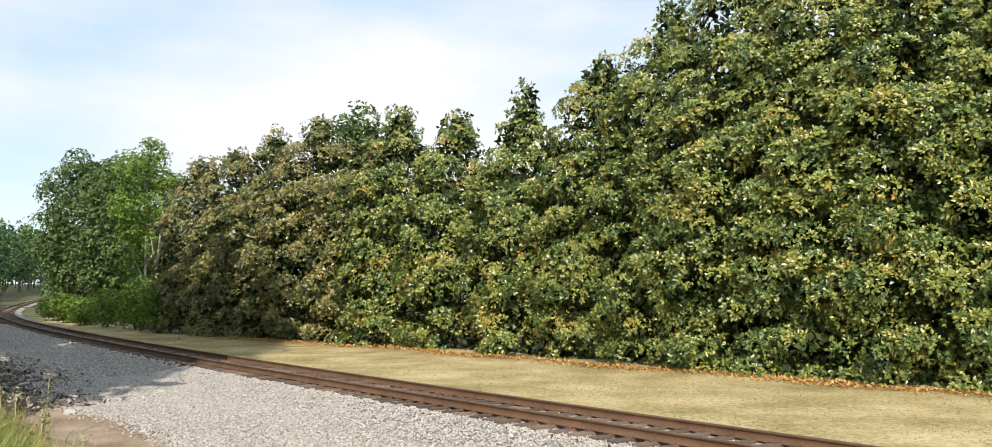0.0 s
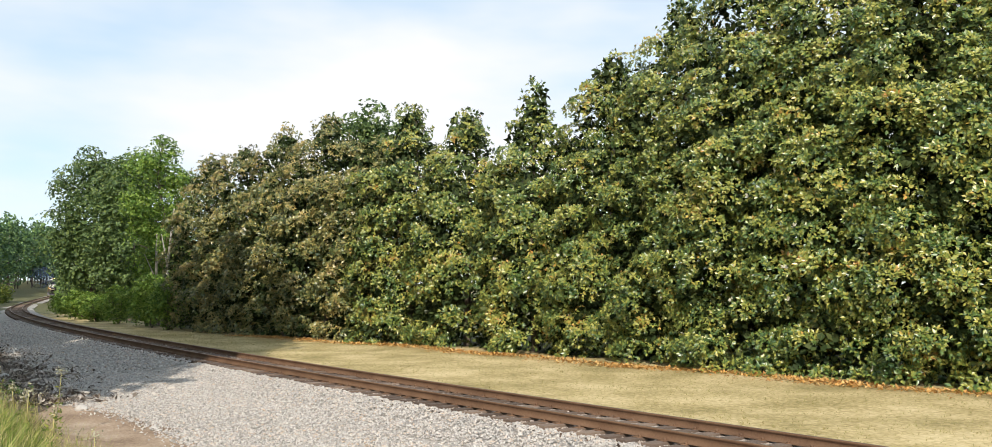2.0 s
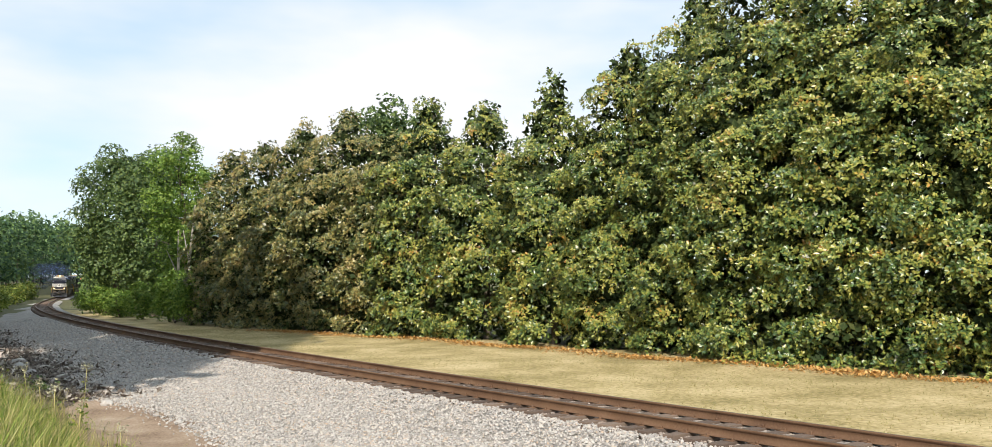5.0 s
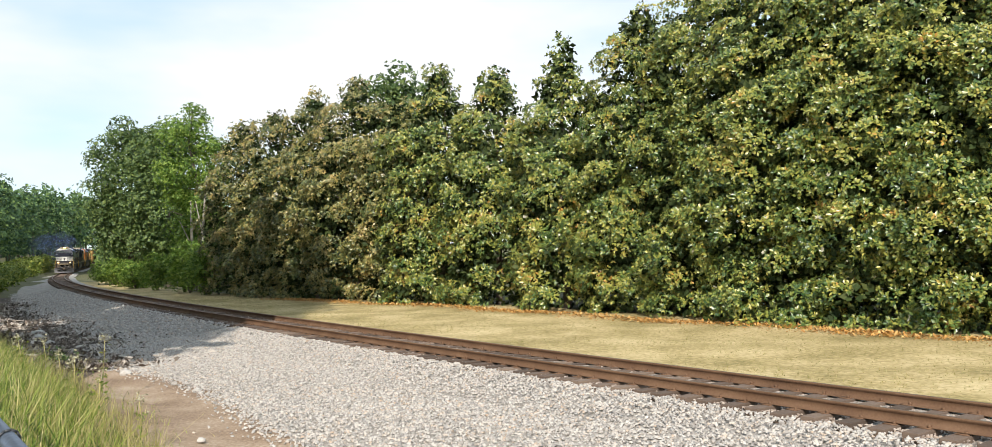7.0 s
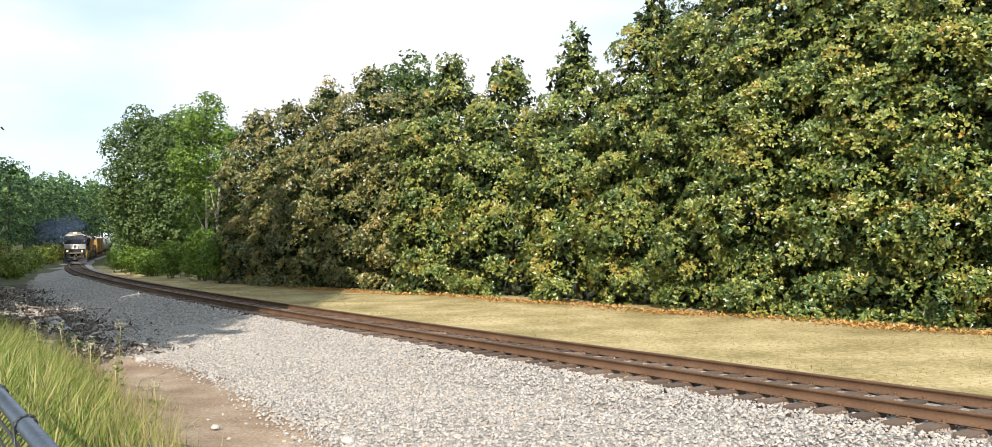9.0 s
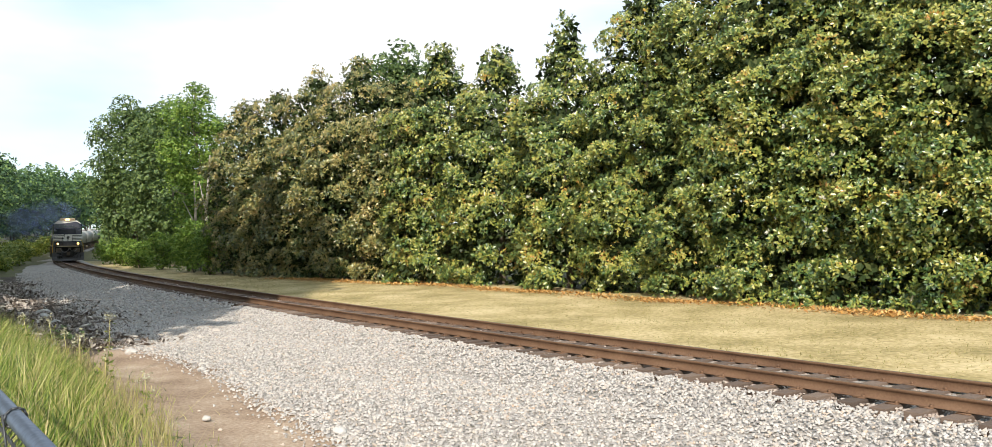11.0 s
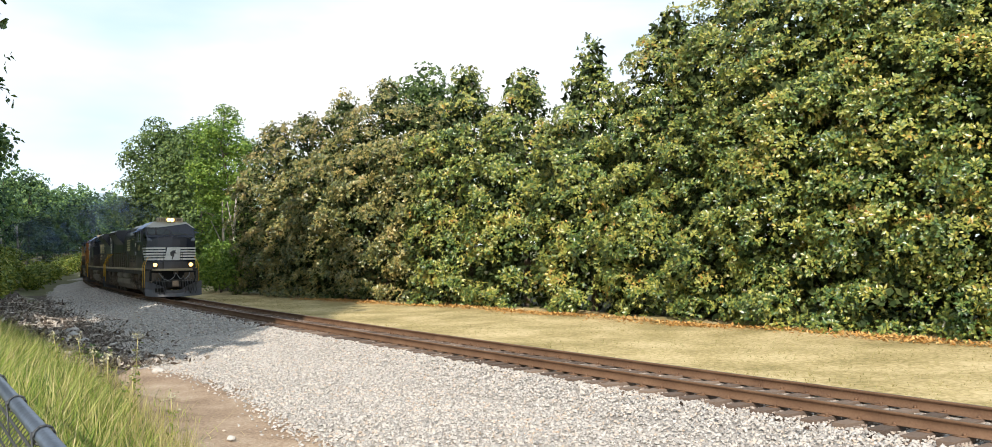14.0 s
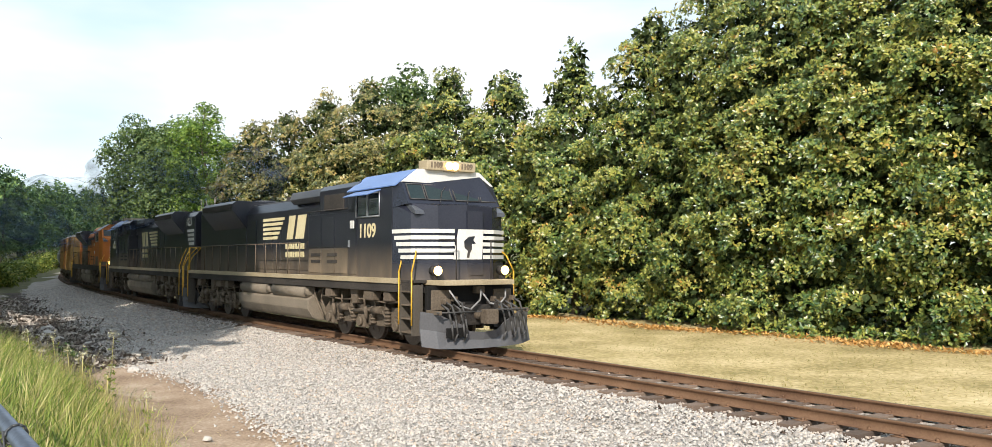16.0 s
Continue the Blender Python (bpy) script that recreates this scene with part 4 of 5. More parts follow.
def loco_truck(parent, cx, flip):
    bm = bmesh.new()
    for y in (-1.08, 1.08):
        out = [(-2.75, 0.78), (-2.45, 0.98), (-1.5, 0.98), (-1.0, 0.82), (-0.5, 0.98), (0.5, 0.98), (1.0, 0.82), (1.5, 0.98), (2.45, 0.98), (2.75, 0.78), (2.6, 0.58),
               (2.45, 0.72), (1.75, 0.72), (1.45, 0.45), (0.65, 0.45), (0.4, 0.70), (-0.4, 0.70), (-0.65, 0.45), (-1.45, 0.45), (-1.75, 0.72), (-2.45, 0.72), (-2.6, 0.58)]
        prism(bm, [(cx + flip * p, q) for p, q in out], y - 0.09, y + 0.09, "y")
    block(bm, cx - 2.6, cx - 2.4, -1.08, 1.08, 0.7, 0.95)
    block(bm, cx + 2.4, cx + 2.6, -1.08, 1.08, 0.7, 0.95)
    block(bm, cx - 0.5, cx + 0.5, -1.0, 1.0, 0.85, 1.25)
    part("truck_frame", bm, M["grime"], parent, "dusty cast steel truck frame")
    for x in (cx - 2.1, cx, cx + 2.1):
        for y in (-1.2, 1.2):
            sgn = 1 if y > 0 else -1
            bm = boxed(x - 0.19, x + 0.19, y - 0.11, y + 0.11, 0.36, 0.72, 0.04)
            rod(bm, (x, y + sgn * 0.10, 0.53), (x, y + sgn * 0.19, 0.53), 0.13, sides=14)
            part("axle_box", bm, M["grime"], parent)
    for x in (cx - 1.45, cx - 0.62, cx + 0.62, cx + 1.45):
        for y in (-1.22, 1.22):
            bm = bmesh.new()
            rod(bm, (x, y, 0.5), (x, y, 0.98), 0.08, sides=10)
            for k in range(5):
                rod(bm, (x, y, 0.52 + k * 0.095), (x, y, 0.56 + k * 0.095), 0.115, sides=12)
            part("spring", bm, M["grime"], parent)
    for x in (cx - 1.05, cx + 1.05):
        for y in (-1.30, 1.30):
            bm = bmesh.new()
            rod(bm, (x - 0.28, y, 0.86), (x + 0.2, y, 0.90), 0.11, sides=12)
            rod(bm, (x + 0.2, y, 0.9), (x + 0.45, y, 0.7), 0.04, sides=8)
            rod(bm, (x - 0.2, y, 0.9), (x - 0.2, y, 1.3), 0.03, sides=8)
            part("brake_cylinder", bm, M["grime"], parent)
    for y in (-1, 1):
        for x in (cx - 2.1, cx, cx + 2.1):
            part("axle_arm", prism(bmesh.new(), [(x - 0.52, 0.60), (x - 0.2, 0.74), (x + 0.2, 0.74), (x + 0.52, 0.60), (x + 0.36, 0.44), (x - 0.36, 0.44)], y * 1.14 - 0.05, y * 1.14 + 0.05, "y", 0.02), M["grime"], parent)
            part("axle_damper", rod(rod(bmesh.new(), (x + 0.34, y * 1.30, 0.62), (x + 0.30, y * 1.33, 0.95), 0.055, sides=10), (x + 0.30, y * 1.33, 0.95), (x + 0.27, y * 1.35, 1.28), 0.032, sides=8), M["grime"], parent)
            part("sand_pipe", pipe(bmesh.new(), [(x - 0.62, y * 1.25, 1.40), (x - 0.66, y * 1.30, 1.02), (x - 0.58, y * 1.10, 0.55), (x - 0.56, y * 0.80, 0.16)], 0.026, 6), M["grime"], parent)
            part("brake_shoe", boxed(x - 0.66, x - 0.57, y * 0.80 - 0.06, y * 0.80 + 0.06, 0.34, 0.72, 0.02), M["dark_grime"], parent)
        part("air_pipe", pipe(bmesh.new(), [(cx - 2.7, y * 1.27, 1.14), (cx - 1.2, y * 1.30, 1.10), (cx + 0.1, y * 1.28, 1.16), (cx + 1.6, y * 1.30, 1.10), (cx + 2.7, y * 1.26, 1.20)], 0.024, 6), M["grime"], parent)
        part("traction_strut", rod(bmesh.new(), (cx - 0.5, y * 1.26, 0.80), (cx + 1.1, y * 1.26, 0.92), 0.06, sides=10), M["grime"], parent)
        part("sandbox_filler", prism(bmesh.new(), [(cx - 0.62, 1.42), (cx - 0.10, 1.42), (cx - 0.22, 1.02), (cx - 0.48, 1.0)], y * 1.22 - 0.14, y * 1.22 + 0.14, "y", 0.03), M["grime"], parent)
        for x, w in ((cx - 1.9, 0.22), (cx + 0.75, 0.3), (cx + 1.8, 0.18)):
            part("junction_box", boxed(x - w, x + w, y * 1.34 - 0.12, y * 1.34 + 0.12, 1.16, 1.40, 0.03), M["grime"], parent)
    wheels = [wheelset(parent, cx + d) for d in (-2.1, 0, 2.1)]
    return wheels


def locomotive(label, number, orange=False):
    L = empty("locomotive", Matrix(), label, "locomotive", "train")
    body, cabm = (M["orange_paint"], M["orange_paint"]) if orange else (M["black_paint"], M["black_paint"])
    # underframe and walkway
    part("underframe", boxed(-10.75, 9.75, -1.50, 1.50, 1.42, 1.68, 0.02), M["dark_grime"], L)
    for y in (-1.52, 1.52):
        part("sill", boxed(-10.1, 9.2, y - 0.02, y + 0.02, 1.64, 1.78, 0.01), M["cream_paint"] if not orange else M["dark_grime"], L, "dirty cream edge of the walkway")
    part("walkway", boxed(-10.75, 9.9, -1.49, 1.49, 1.68, 1.745, 0.01), M["dark_grime"], L)
    # long hood
    hood = [(-0.92, 1.745), (-0.92, 3.95), (-0.72, 4.28), (0.72, 4.28), (0.92, 3.95), (0.92, 1.745)]
    part("hood", prism(bmesh.new(), hood, -5.1, 6.1, "x", 0.03), body, L)
    top = M["roof_paint"]
    flare = [(-0.95, 1.745), (-0.95, 3.45), (-1.50, 4.12), (-1.50, 4.38), (-1.35, 4.50), (1.35, 4.50), (1.50, 4.38), (1.50, 4.12), (0.95, 3.45), (0.95, 1.745)]
    part("radiator_section", prism(bmesh.new(), flare, -8.2, -4.2, "x", 0.02), M["black_paint"] if orange else body, L, "flared radiator section")
    part("hood_end", prism(bmesh.new(), [(-0.95, 1.745), (-0.95, 4.2), (-0.75, 4.42), (0.75, 4.42), (0.95, 4.2), (0.95, 1.745)], -10.25, -8.1, "x", 0.04), body, L)
    for y in (-1.507, 1.507):
        part("radiator_grille", boxed(-8.0, -4.4, y - 0.012, y + 0.012, 4.16, 4.35), M["dark_grime"], L)
    for k in range(4):
        part("radiator_fan", rod(bmesh.new(), (-7.6 + k * 0.95, 0, 4.5), (-7.6 + k * 0.95, 0, 4.56), 0.42, sides=24), top, L)
    part("dynamic_brake_hatch", prism(bmesh.new(), [(-0.95, 4.1), (-1.1, 4.25), (-1.0, 4.50), (1.0, 4.50), (1.1, 4.25), (0.95, 4.1)], 0.6, 3.1, "x", 0.03), top, L)
    part("exhaust_stack", boxed(-1.6, -0.2, -0.35, 0.35, 4.27, 4.52, 0.04), M["dark_grime"], L)
    part("engine_hatch", boxed(-4.6, 0.2, -0.66, 0.66, 4.27, 4.34, 0.02), top, L)
    part("equipment_cabinet", boxed(3.1, 6.15, -1.46, -0.9, 1.745, 3.62, 0.03), body, L)
    part("equipment_cabinet", boxed(3.1, 6.15, 0.9, 1.46, 1.745, 3.62, 0.03), body, L)
    part("inverter_housing", prism(bmesh.new(), [(-1.30, 3.4), (-1.30, 4.35), (-1.15, 4.50), (1.15, 4.50), (1.30, 4.35), (1.30, 3.4)], 3.6, 6.2, "x", 0.03), body, L)
    for y in (-1, 1):
        for k, x in enumerate(np.arange(-3.9, 2.3, 0.84)):
            part("hood_door", boxed(x, x + 0.78, y * 0.93 - 0.012, y * 0.93 + 0.012, 1.9, 3.75, 0.008), body, L)
            part("door_latch", boxed(x + 0.68, x + 0.74, y * 0.95 - 0.015, y * 0.95 + 0.015, 2.7, 2.86), M["dark_grime"], L)
        for x in (3.2, 4.18, 5.16):
            part("cabinet_door", boxed(x, x + 0.92, y * 1.466 - 0.01, y * 1.466 + 0.01, 2.62, 3.5, 0.006), body, L)
            part("lower_door", boxed(x, x + 0.92, y * 1.466 - 0.01, y * 1.466 + 0.01, 1.85, 2.58, 0.006), M["dusty_black"] if not orange else body, L)
        for x in (3.4, 4.6):
            for z in (2.15, 2.35):
                part("louvre", boxed(x, x + 0.7, y * 1.48 - 0.012, y * 1.48 + 0.012, z, z + 0.09), M["dark_grime"], L)
        part("air_intake", boxed(4.0, 5.4, y * 1.31 - 0.02, y * 1.31 + 0.02, 3.72, 4.2, 0.01), M["dark_grime"], L)
        part("hood_grab_rail", pipe(bmesh.new(), [(3.0, y * 1.50, 3.72), (6.1, y * 1.50, 3.72)], 0.016, 6), M["dark_grime"], L)
    # cab
    built = set(L.children)
    cab = [(-1.52, 1.745), (-1.52, 4.14), (-0.95, 4.56), (0.95, 4.56), (1.52, 4.14), (1.52, 1.745)]
    part("cab", prism(bmesh.new(), cab, 5.4, 8.05, "x", 0.025), cabm, L)
    # windscreen face, leaning back
    bm = bmesh.new()
    face = [(8.72, -1.42, 3.68), (8.72, 1.42, 3.68), (8.36, 1.42, 4.26), (8.36, 0.92, 4.60), (8.36, -0.92, 4.60), (8.36, -1.42, 4.26)]
    back = [(8.0, -1.52, 3.60), (8.0, 1.52, 3.60), (8.0, 1.52, 4.18), (8.0, 0.95, 4.60), (8.0, -0.95, 4.60), (8.0, -1.52, 4.18)]
    f_, b_ = [bm.verts.new(p) for p in face], [bm.verts.new(p) for p in back]
    bm.faces.new(f_), bm.faces.new(b_[::-1])
    for i in range(6):
        bm.faces.new((f_[i], f_[(i + 1) % 6], b_[(i + 1) % 6], b_[i]))
    bmesh.ops.recalc_face_normals(bm, faces=bm.faces)
    part("windscreen_frame", bm, M["orange_paint"] if orange else M["nose_paint"], L)
    def on_screen(y, z, off=0.012):
        k = (z - 3.68) / 0.58
        return (8.72 - 0.36 * k + off, y, z + off * 0.5)
    for ys in ((-1.32, -0.86), (-0.80, -0.05), (0.05, 0.80), (0.86, 1.32)):
        bm = bmesh.new()
        q = [bm.verts.new(on_screen(y, z, o)) for o in (0.0, 0.014) for y, z in ((ys[0], 3.80), (ys[1], 3.80), (ys[1], 4.20), (ys[0], 4.20))]
        for fc in ((4, 5, 6, 7), (0, 1, 5, 4), (1, 2, 6, 5), (2, 3, 7, 6), (3, 0, 4, 7)):
            bm.faces.new([q[i] for i in fc])
        bmesh.ops.recalc_face_normals(bm, faces=bm.faces)
        pane = part("windscreen", bm, M["glass"], L)
        a_, b_2 = ys
        part("windscreen_rim", pipe(bmesh.new(), [on_screen(a_, 3.80, 0.016), on_screen(b_2, 3.80, 0.016), on_screen(b_2, 4.20, 0.016), on_screen(a_, 4.20, 0.016), on_screen(a_, 3.80, 0.016)], 0.018, 5), M["rubber"], pane)
    if not orange:
        bm = bmesh.new()
        prism(bm, [(-1.42, 4.26), (-0.95, 4.62), (0.95, 4.62), (1.42, 4.26)], 8.30, 8.40, "x", 0.01)
        part("brow_panel", bm, M["white_paint"], L, "white panel over the windscreen")
    for y in (-1, 1):
        bm = bmesh.new()
        q = [(5.35, y * 1.54, 4.16), (8.25, y * 1.54, 4.16), (8.25, y * 0.93, 4.60), (5.35, y * 0.93, 4.60)]
        vs = [bm.verts.new(p) for p in q] + [bm.verts.new((p[0], p[1], p[2] + 0.03)) for p in q]
        for fc in ((0, 1, 2, 3), (4, 5, 6, 7), (0, 1, 5, 4), (1, 2, 6, 5), (2, 3, 7, 6), (3, 0, 4, 7)):
            bm.faces.new([vs[i] for i in fc])
        bmesh.ops.recalc_face_normals(bm, faces=bm.faces)
        # sloping roof side, blue painted in for reflected sky
        part("roof_panel", bm, M["sunshade"] if not orange else top, L)
        part("side_window", boxed(6.05, 6.62, y * 1.528 - 0.012, y * 1.528 + 0.012, 3.46, 4.02, 0.02), M["glass"], L)
        part("side_window", boxed(6.72, 7.30, y * 1.528 - 0.012, y * 1.528 + 0.012, 3.46, 4.02, 0.02), M["glass"], L)
        part("window_frame", pipe(bmesh.new(), [(5.98, y * 1.545, 3.42), (7.38, y * 1.545, 3.42), (7.38, y * 1.545, 4.06), (5.98, y * 1.545, 4.06), (5.98, y * 1.545, 3.42)], 0.022, 6), M["galvanised"], L)
        part("window_post", boxed(6.64, 6.70, y * 1.545 - 0.015, y * 1.545 + 0.015, 3.42, 4.06), M["galvanised"], L)
        bm = bmesh.new()
        prism(bm, [(y * 1.54, 4.10), (y * 1.92, 3.96), (y * 1.92, 3.985), (y * 1.54, 4.13)], 5.9, 7.45, "x")
        part("sunshade", bm, M["sunshade"], L, "window awning with the sky's reflection put into its blue")
        part("mirror", boxed(5.78, 5.98, y * 1.62 - 0.02, y * 1.62 + 0.02, 3.12, 3.34, 0.01), M["white_paint"], L)
        door = part("cab_door", boxed(5.42, 5.95, y * 1.528 - 0.01, y * 1.528 + 0.01, 1.85, 3.7, 0.006), cabm, L)
        part("door_handle", boxed(5.5, 5.56, y * 1.55 - 0.02, y * 1.55 + 0.02, 2.6, 2.8), M["galvanised"], door)
    for y in (-0.42, 0.42):
        part("wiper", pipe(bmesh.new(), [on_screen(y - 0.05, 3.72, 0.03), on_screen(y + 0.10, 4.02, 0.04), on_screen(y + 0.26, 4.16, 0.035)], 0.012, 5), M["rubber"], L)
    part("roof_hatch", boxed(5.5, 7.6, -0.7, 0.7, 4.55, 4.64, 0.03), top, L)
    part("antenna_dome", boxed(6.2, 6.7, -0.3, 0.3, 4.63, 4.72, 0.04), M["grey_paint"], L)
    for o in set(L.children) - built:
        o.location.x += 0.72
    # nose
    bm = bmesh.new()
    tops = {0: 3.71, 1: 3.42, 2: 3.62, 3: 3.66, 4: 3.62, 5: 3.42, 6: 3.71}
    lo = [bm.verts.new((x, y, 1.745)) for x, y in NOSE]
    hi = [bm.verts.new((x - (0.06 if 0 < i < 6 else 0), y * 0.985, tops[i])) for i, (x, y) in enumerate(NOSE)]
    ridge = [bm.verts.new((9.42, -1.30, 3.69)), bm.verts.new((9.45, 0, 3.72)), bm.verts.new((9.42, 1.30, 3.69))]
    for i in range(6):
        bm.faces.new((lo[i], lo[i + 1], hi[i + 1], hi[i]))
    bm.faces.new((hi[0], hi[1], ridge[0]))
    bm.faces.new((hi[1], hi[2], ridge[0]))
    bm.faces.new((hi[2], hi[3], ridge[1], ridge[0]))
    bm.faces.new((hi[3], hi[4], ridge[2], ridge[1]))
    bm.faces.new((hi[4], hi[5], ridge[2]))
    bm.faces.new((hi[5], hi[6], ridge[2]))
    bm.faces.new((hi[0], ridge[0], ridge[1], ridge[2], hi[6]))
    bm.faces.new(lo[::-1])
    bm.faces.new((lo[0], hi[0], hi[6], lo[6]))
    bmesh.ops.recalc_face_normals(bm, faces=bm.faces)
    nosem = M["orange_paint"] if orange else M["nose_paint"]
    part("nose", bm, nosem, L)
    part("nose_door", boxed(10.0, 10.046, -0.02, 0.46, 1.85, 3.50, 0.01), nosem, L)
    for y in (-1.12, 1.12):
        # the pale roof colour paints in the light on the nose's shoulder
        part("nose_window_housing", prism(bmesh.new(), [(9.0, 3.60), (9.74, 3.40), (9.72, 3.50), (9.52, 3.62), (9.2, 3.72)], y - 0.26, y + 0.26, "y", 0.01), M["roof_paint"], L)
    if not orange:
        for k in range(5):
            z = 2.93 - k * 0.165
            part("nose_stripe", wall_strip(bmesh.new(), [(8.78 + 0.09 * k, -1.522 + 0.0147 * k), (9.60, -1.422), (9.985, -0.842), (10.025, -0.40)], z, z + 0.10), M["white_paint"], L, "white nose stripe")
            part("nose_stripe", wall_strip(bmesh.new(), [(10.025, 0.40), (9.985, 0.842), (9.60, 1.422), (8.78 + 0.09 * k, 1.522 - 0.0147 * k)], z, z + 0.10), M["white_paint"], L, "white nose stripe")
        part("nose_panel", prism(bmesh.new(), [(-0.46, 2.26), (-0.30, 3.03), (0.46, 3.03), (0.42, 2.26)], 10.05, 10.064, "x"), M["white_paint"], L, "white emblem panel")
        emblem = bmesh.new()
        prism(emblem, [(-0.06, 2.30), (-0.02, 2.48), (-0.12, 2.55), (-0.14, 2.72), (0.0, 2.84), (0.20, 2.86), (0.14, 2.76), (0.22, 2.66), (0.10, 2.66), (0.10, 2.52), (0.04, 2.42), (0.02, 2.30)], 10.065, 10.07, "x")
        part("emblem", emblem, M["black_paint"], L)
        # side emblem: slanting bars and a plain block, with two lines of small bars below
        for y, sg in ((-0.955, -1), (0.955, 1)):
            for k in range(5):
                z = 3.62 - k * 0.165
                part("side_bar", prism(bmesh.new(), [(-2.35, z), (-0.25 - 0.16 * k, z), (-0.18 - 0.16 * k, z + 0.105), (-2.3, z + 0.105)], y - 0.006, y + 0.006, "y"), M["emblem_paint"], L)
            part("side_block", prism(bmesh.new(), [(0.0, 2.94), (0.55, 2.94), (0.80, 3.74), (0.25, 3.74)], y - 0.006, y + 0.006, "y"), M["emblem_paint"], L)
            part("side_block", prism(bmesh.new(), [(0.78, 2.94), (1.50, 2.94), (1.75, 3.74), (1.03, 3.74)], y - 0.006, y + 0.006, "y"), M["emblem_paint"], L)
            for z in (2.60, 2.32):
                for k in range(8):
                    part("name_bar", boxed(-0.1 + k * 0.215, 0.05 + k * 0.215, y - 0.006, y + 0.006, z, z + 0.19), M["emblem_paint"], L)
            for k in range(4 if number == "1033" else 0):
                part("end_stripe", boxed(-10.12, -8.85 - 0.12 * k, sg * 0.962 - 0.006, sg * 0.962 + 0.006, 3.50 - k * 0.20, 3.62 - k * 0.20), M["white_paint"], L, "white stripe at the end of the hood")
    else:
        part("hood_band", boxed(-5.0, 5.0, -0.95, 0.95, 3.3, 3.9), M["black_paint"], L, "black band along the hood")
        part("nose_band", wall_strip(bmesh.new(), NOSE, 1.78, 2.05), M["black_paint"], L)
        for y in (-1.525, 1.525):
            part("cab_band", boxed(5.5, 8.0, y - 0.008, y + 0.008, 1.8, 2.4), M["black_paint"], L)
    for sg, side in ((-1, RIGHT), (1, LEFT)):
        lettering(number, 0.52, Matrix.Translation((7.35, sg * 1.532, 3.02)) @ side, M["emblem_paint"], L)
        if number == "1033":
            lettering(number, 0.52, Matrix.Translation((-9.2, sg * 0.968, 3.95)) @ side, M["white_paint"], L)
    # number boards and headlamps over the cab
    for y in (-0.47, 0.47):
        board = part("number_board", boxed(8.80, 9.24, y - 0.29, y + 0.29, 4.60, 4.86, 0.03), M["cream_paint"] if not orange else M["black_paint"], L)
        lettering(number, 0.19, Matrix.Translation((9.246, y, 4.73)) @ FRONT, M["black_paint"], board)
    shell = part("headlamp_housing", boxed(8.80, 9.26, -0.20, 0.20, 4.58, 4.87, 0.04), M["cream_paint"], L)
    for y in (-0.095, 0.095):
        part("headlamp", rod(bmesh.new(), (9.25, y, 4.725), (9.29, y, 4.725), 0.105, sides=18), M["headlamp"], shell, "lit round headlamp")
    for y in (-1.02, 1.02):
        shell = part("ditch_lamp_housing", rod(bmesh.new(), (10.0, y, 1.98), (10.23, y, 1.98), 0.125, sides=18), M["dark_grime"], L)
        part("ditch_lamp", rod(bmesh.new(), (10.22, y, 1.98), (10.26, y, 1.98), 0.118, sides=18), M["ditch_lamp"], shell, "lit round lamp")
        part("lamp_bracket", boxed(10.03, 10.16, y - 0.05, y + 0.05, 1.70, 1.9), M["dark_grime"], shell)
    # front platform, plough and coupler
    part("anticlimber", prism(bmesh.new(), [(9.7, -1.16), (10.62, -1.05), (10.7, 0.0), (10.62, 1.05), (9.7, 1.16)], 1.62, 1.745, "z", 0.02), M["cream_paint"] if not orange else M["dark_grime"], L, "dirty cream anticlimber")
    for end, sg in ((10.1, 1), (-10.75, -1)):
        part("end_plate", boxed(min(end, end + sg * 0.12), max(end, end + sg * 0.12), -1.32, 1.32, 0.62, 1.60, 0.03), M["soot"], L)
        bm = bmesh.new()
        cols = [(-1.62, -0.10, 0.16, 1.00), (-1.25, 0.06, 0.10, 0.94), (-0.62, 0.20, 0.08, 0.66), (-0.42, 0.22, 0.08, 0.50), (0.0, 0.26, 0.08, 0.46),
                (0.42, 0.22, 0.08, 0.50), (0.62, 0.20, 0.08, 0.66), (1.25, 0.06, 0.10, 0.94), (1.62, -0.10, 0.16, 1.00)]
        rows_ = [[bm.verts.new((end + sg * (0.42 + x + dx), y, z)) for dx, z in ((0.10, lo_), (-0.02, (lo_ + hi_) / 2), (0.02, hi_), (-0.02, hi_), (-0.06, (lo_ + hi_) / 2), (0.05, lo_))] for y, x, lo_, hi_ in cols]
        for a_, b_2 in zip(rows_, rows_[1:]):
            for k in range(6):
                bm.faces.new((a_[k], a_[(k + 1) % 6], b_2[(k + 1) % 6], b_2[k]))
        bm.faces.new(rows_[0])
        bm.faces.new(rows_[-1][::-1])
        bmesh.ops.recalc_face_normals(bm, faces=bm.faces)
        part("snowplough", bm, M["plough_steel"], L, "dented grey-black snowplough")
        for y in (-0.5, 0.5):
            part("draft_gear_cheek", boxed(min(end, end + sg * 0.5), max(end, end + sg * 0.5), y - 0.06, y + 0.06, 0.55, 1.2, 0.02), M["dark_grime"], L)
        part("coupler_pocket", boxed(min(end, end + sg * 0.4), max(end, end + sg * 0.4), -0.42, 0.42, 0.62, 1.12, 0.04), M["dark_grime"], L)
        for y in (-0.93, 0.93):
            part("end_cabinet", boxed(min(end, end + sg * 0.16), max(end, end + sg * 0.16), y - 0.28, y + 0.28, 1.0, 1.5, 0.03), M["grime"], L)
            part("cut_lever_bracket", boxed(min(end + sg * 0.1, end + sg * 0.75), max(end + sg * 0.1, end + sg * 0.75), y * 1.4 - 0.03, y * 1.4 + 0.03, 0.92, 1.02, 0.01), M["grime"], L)
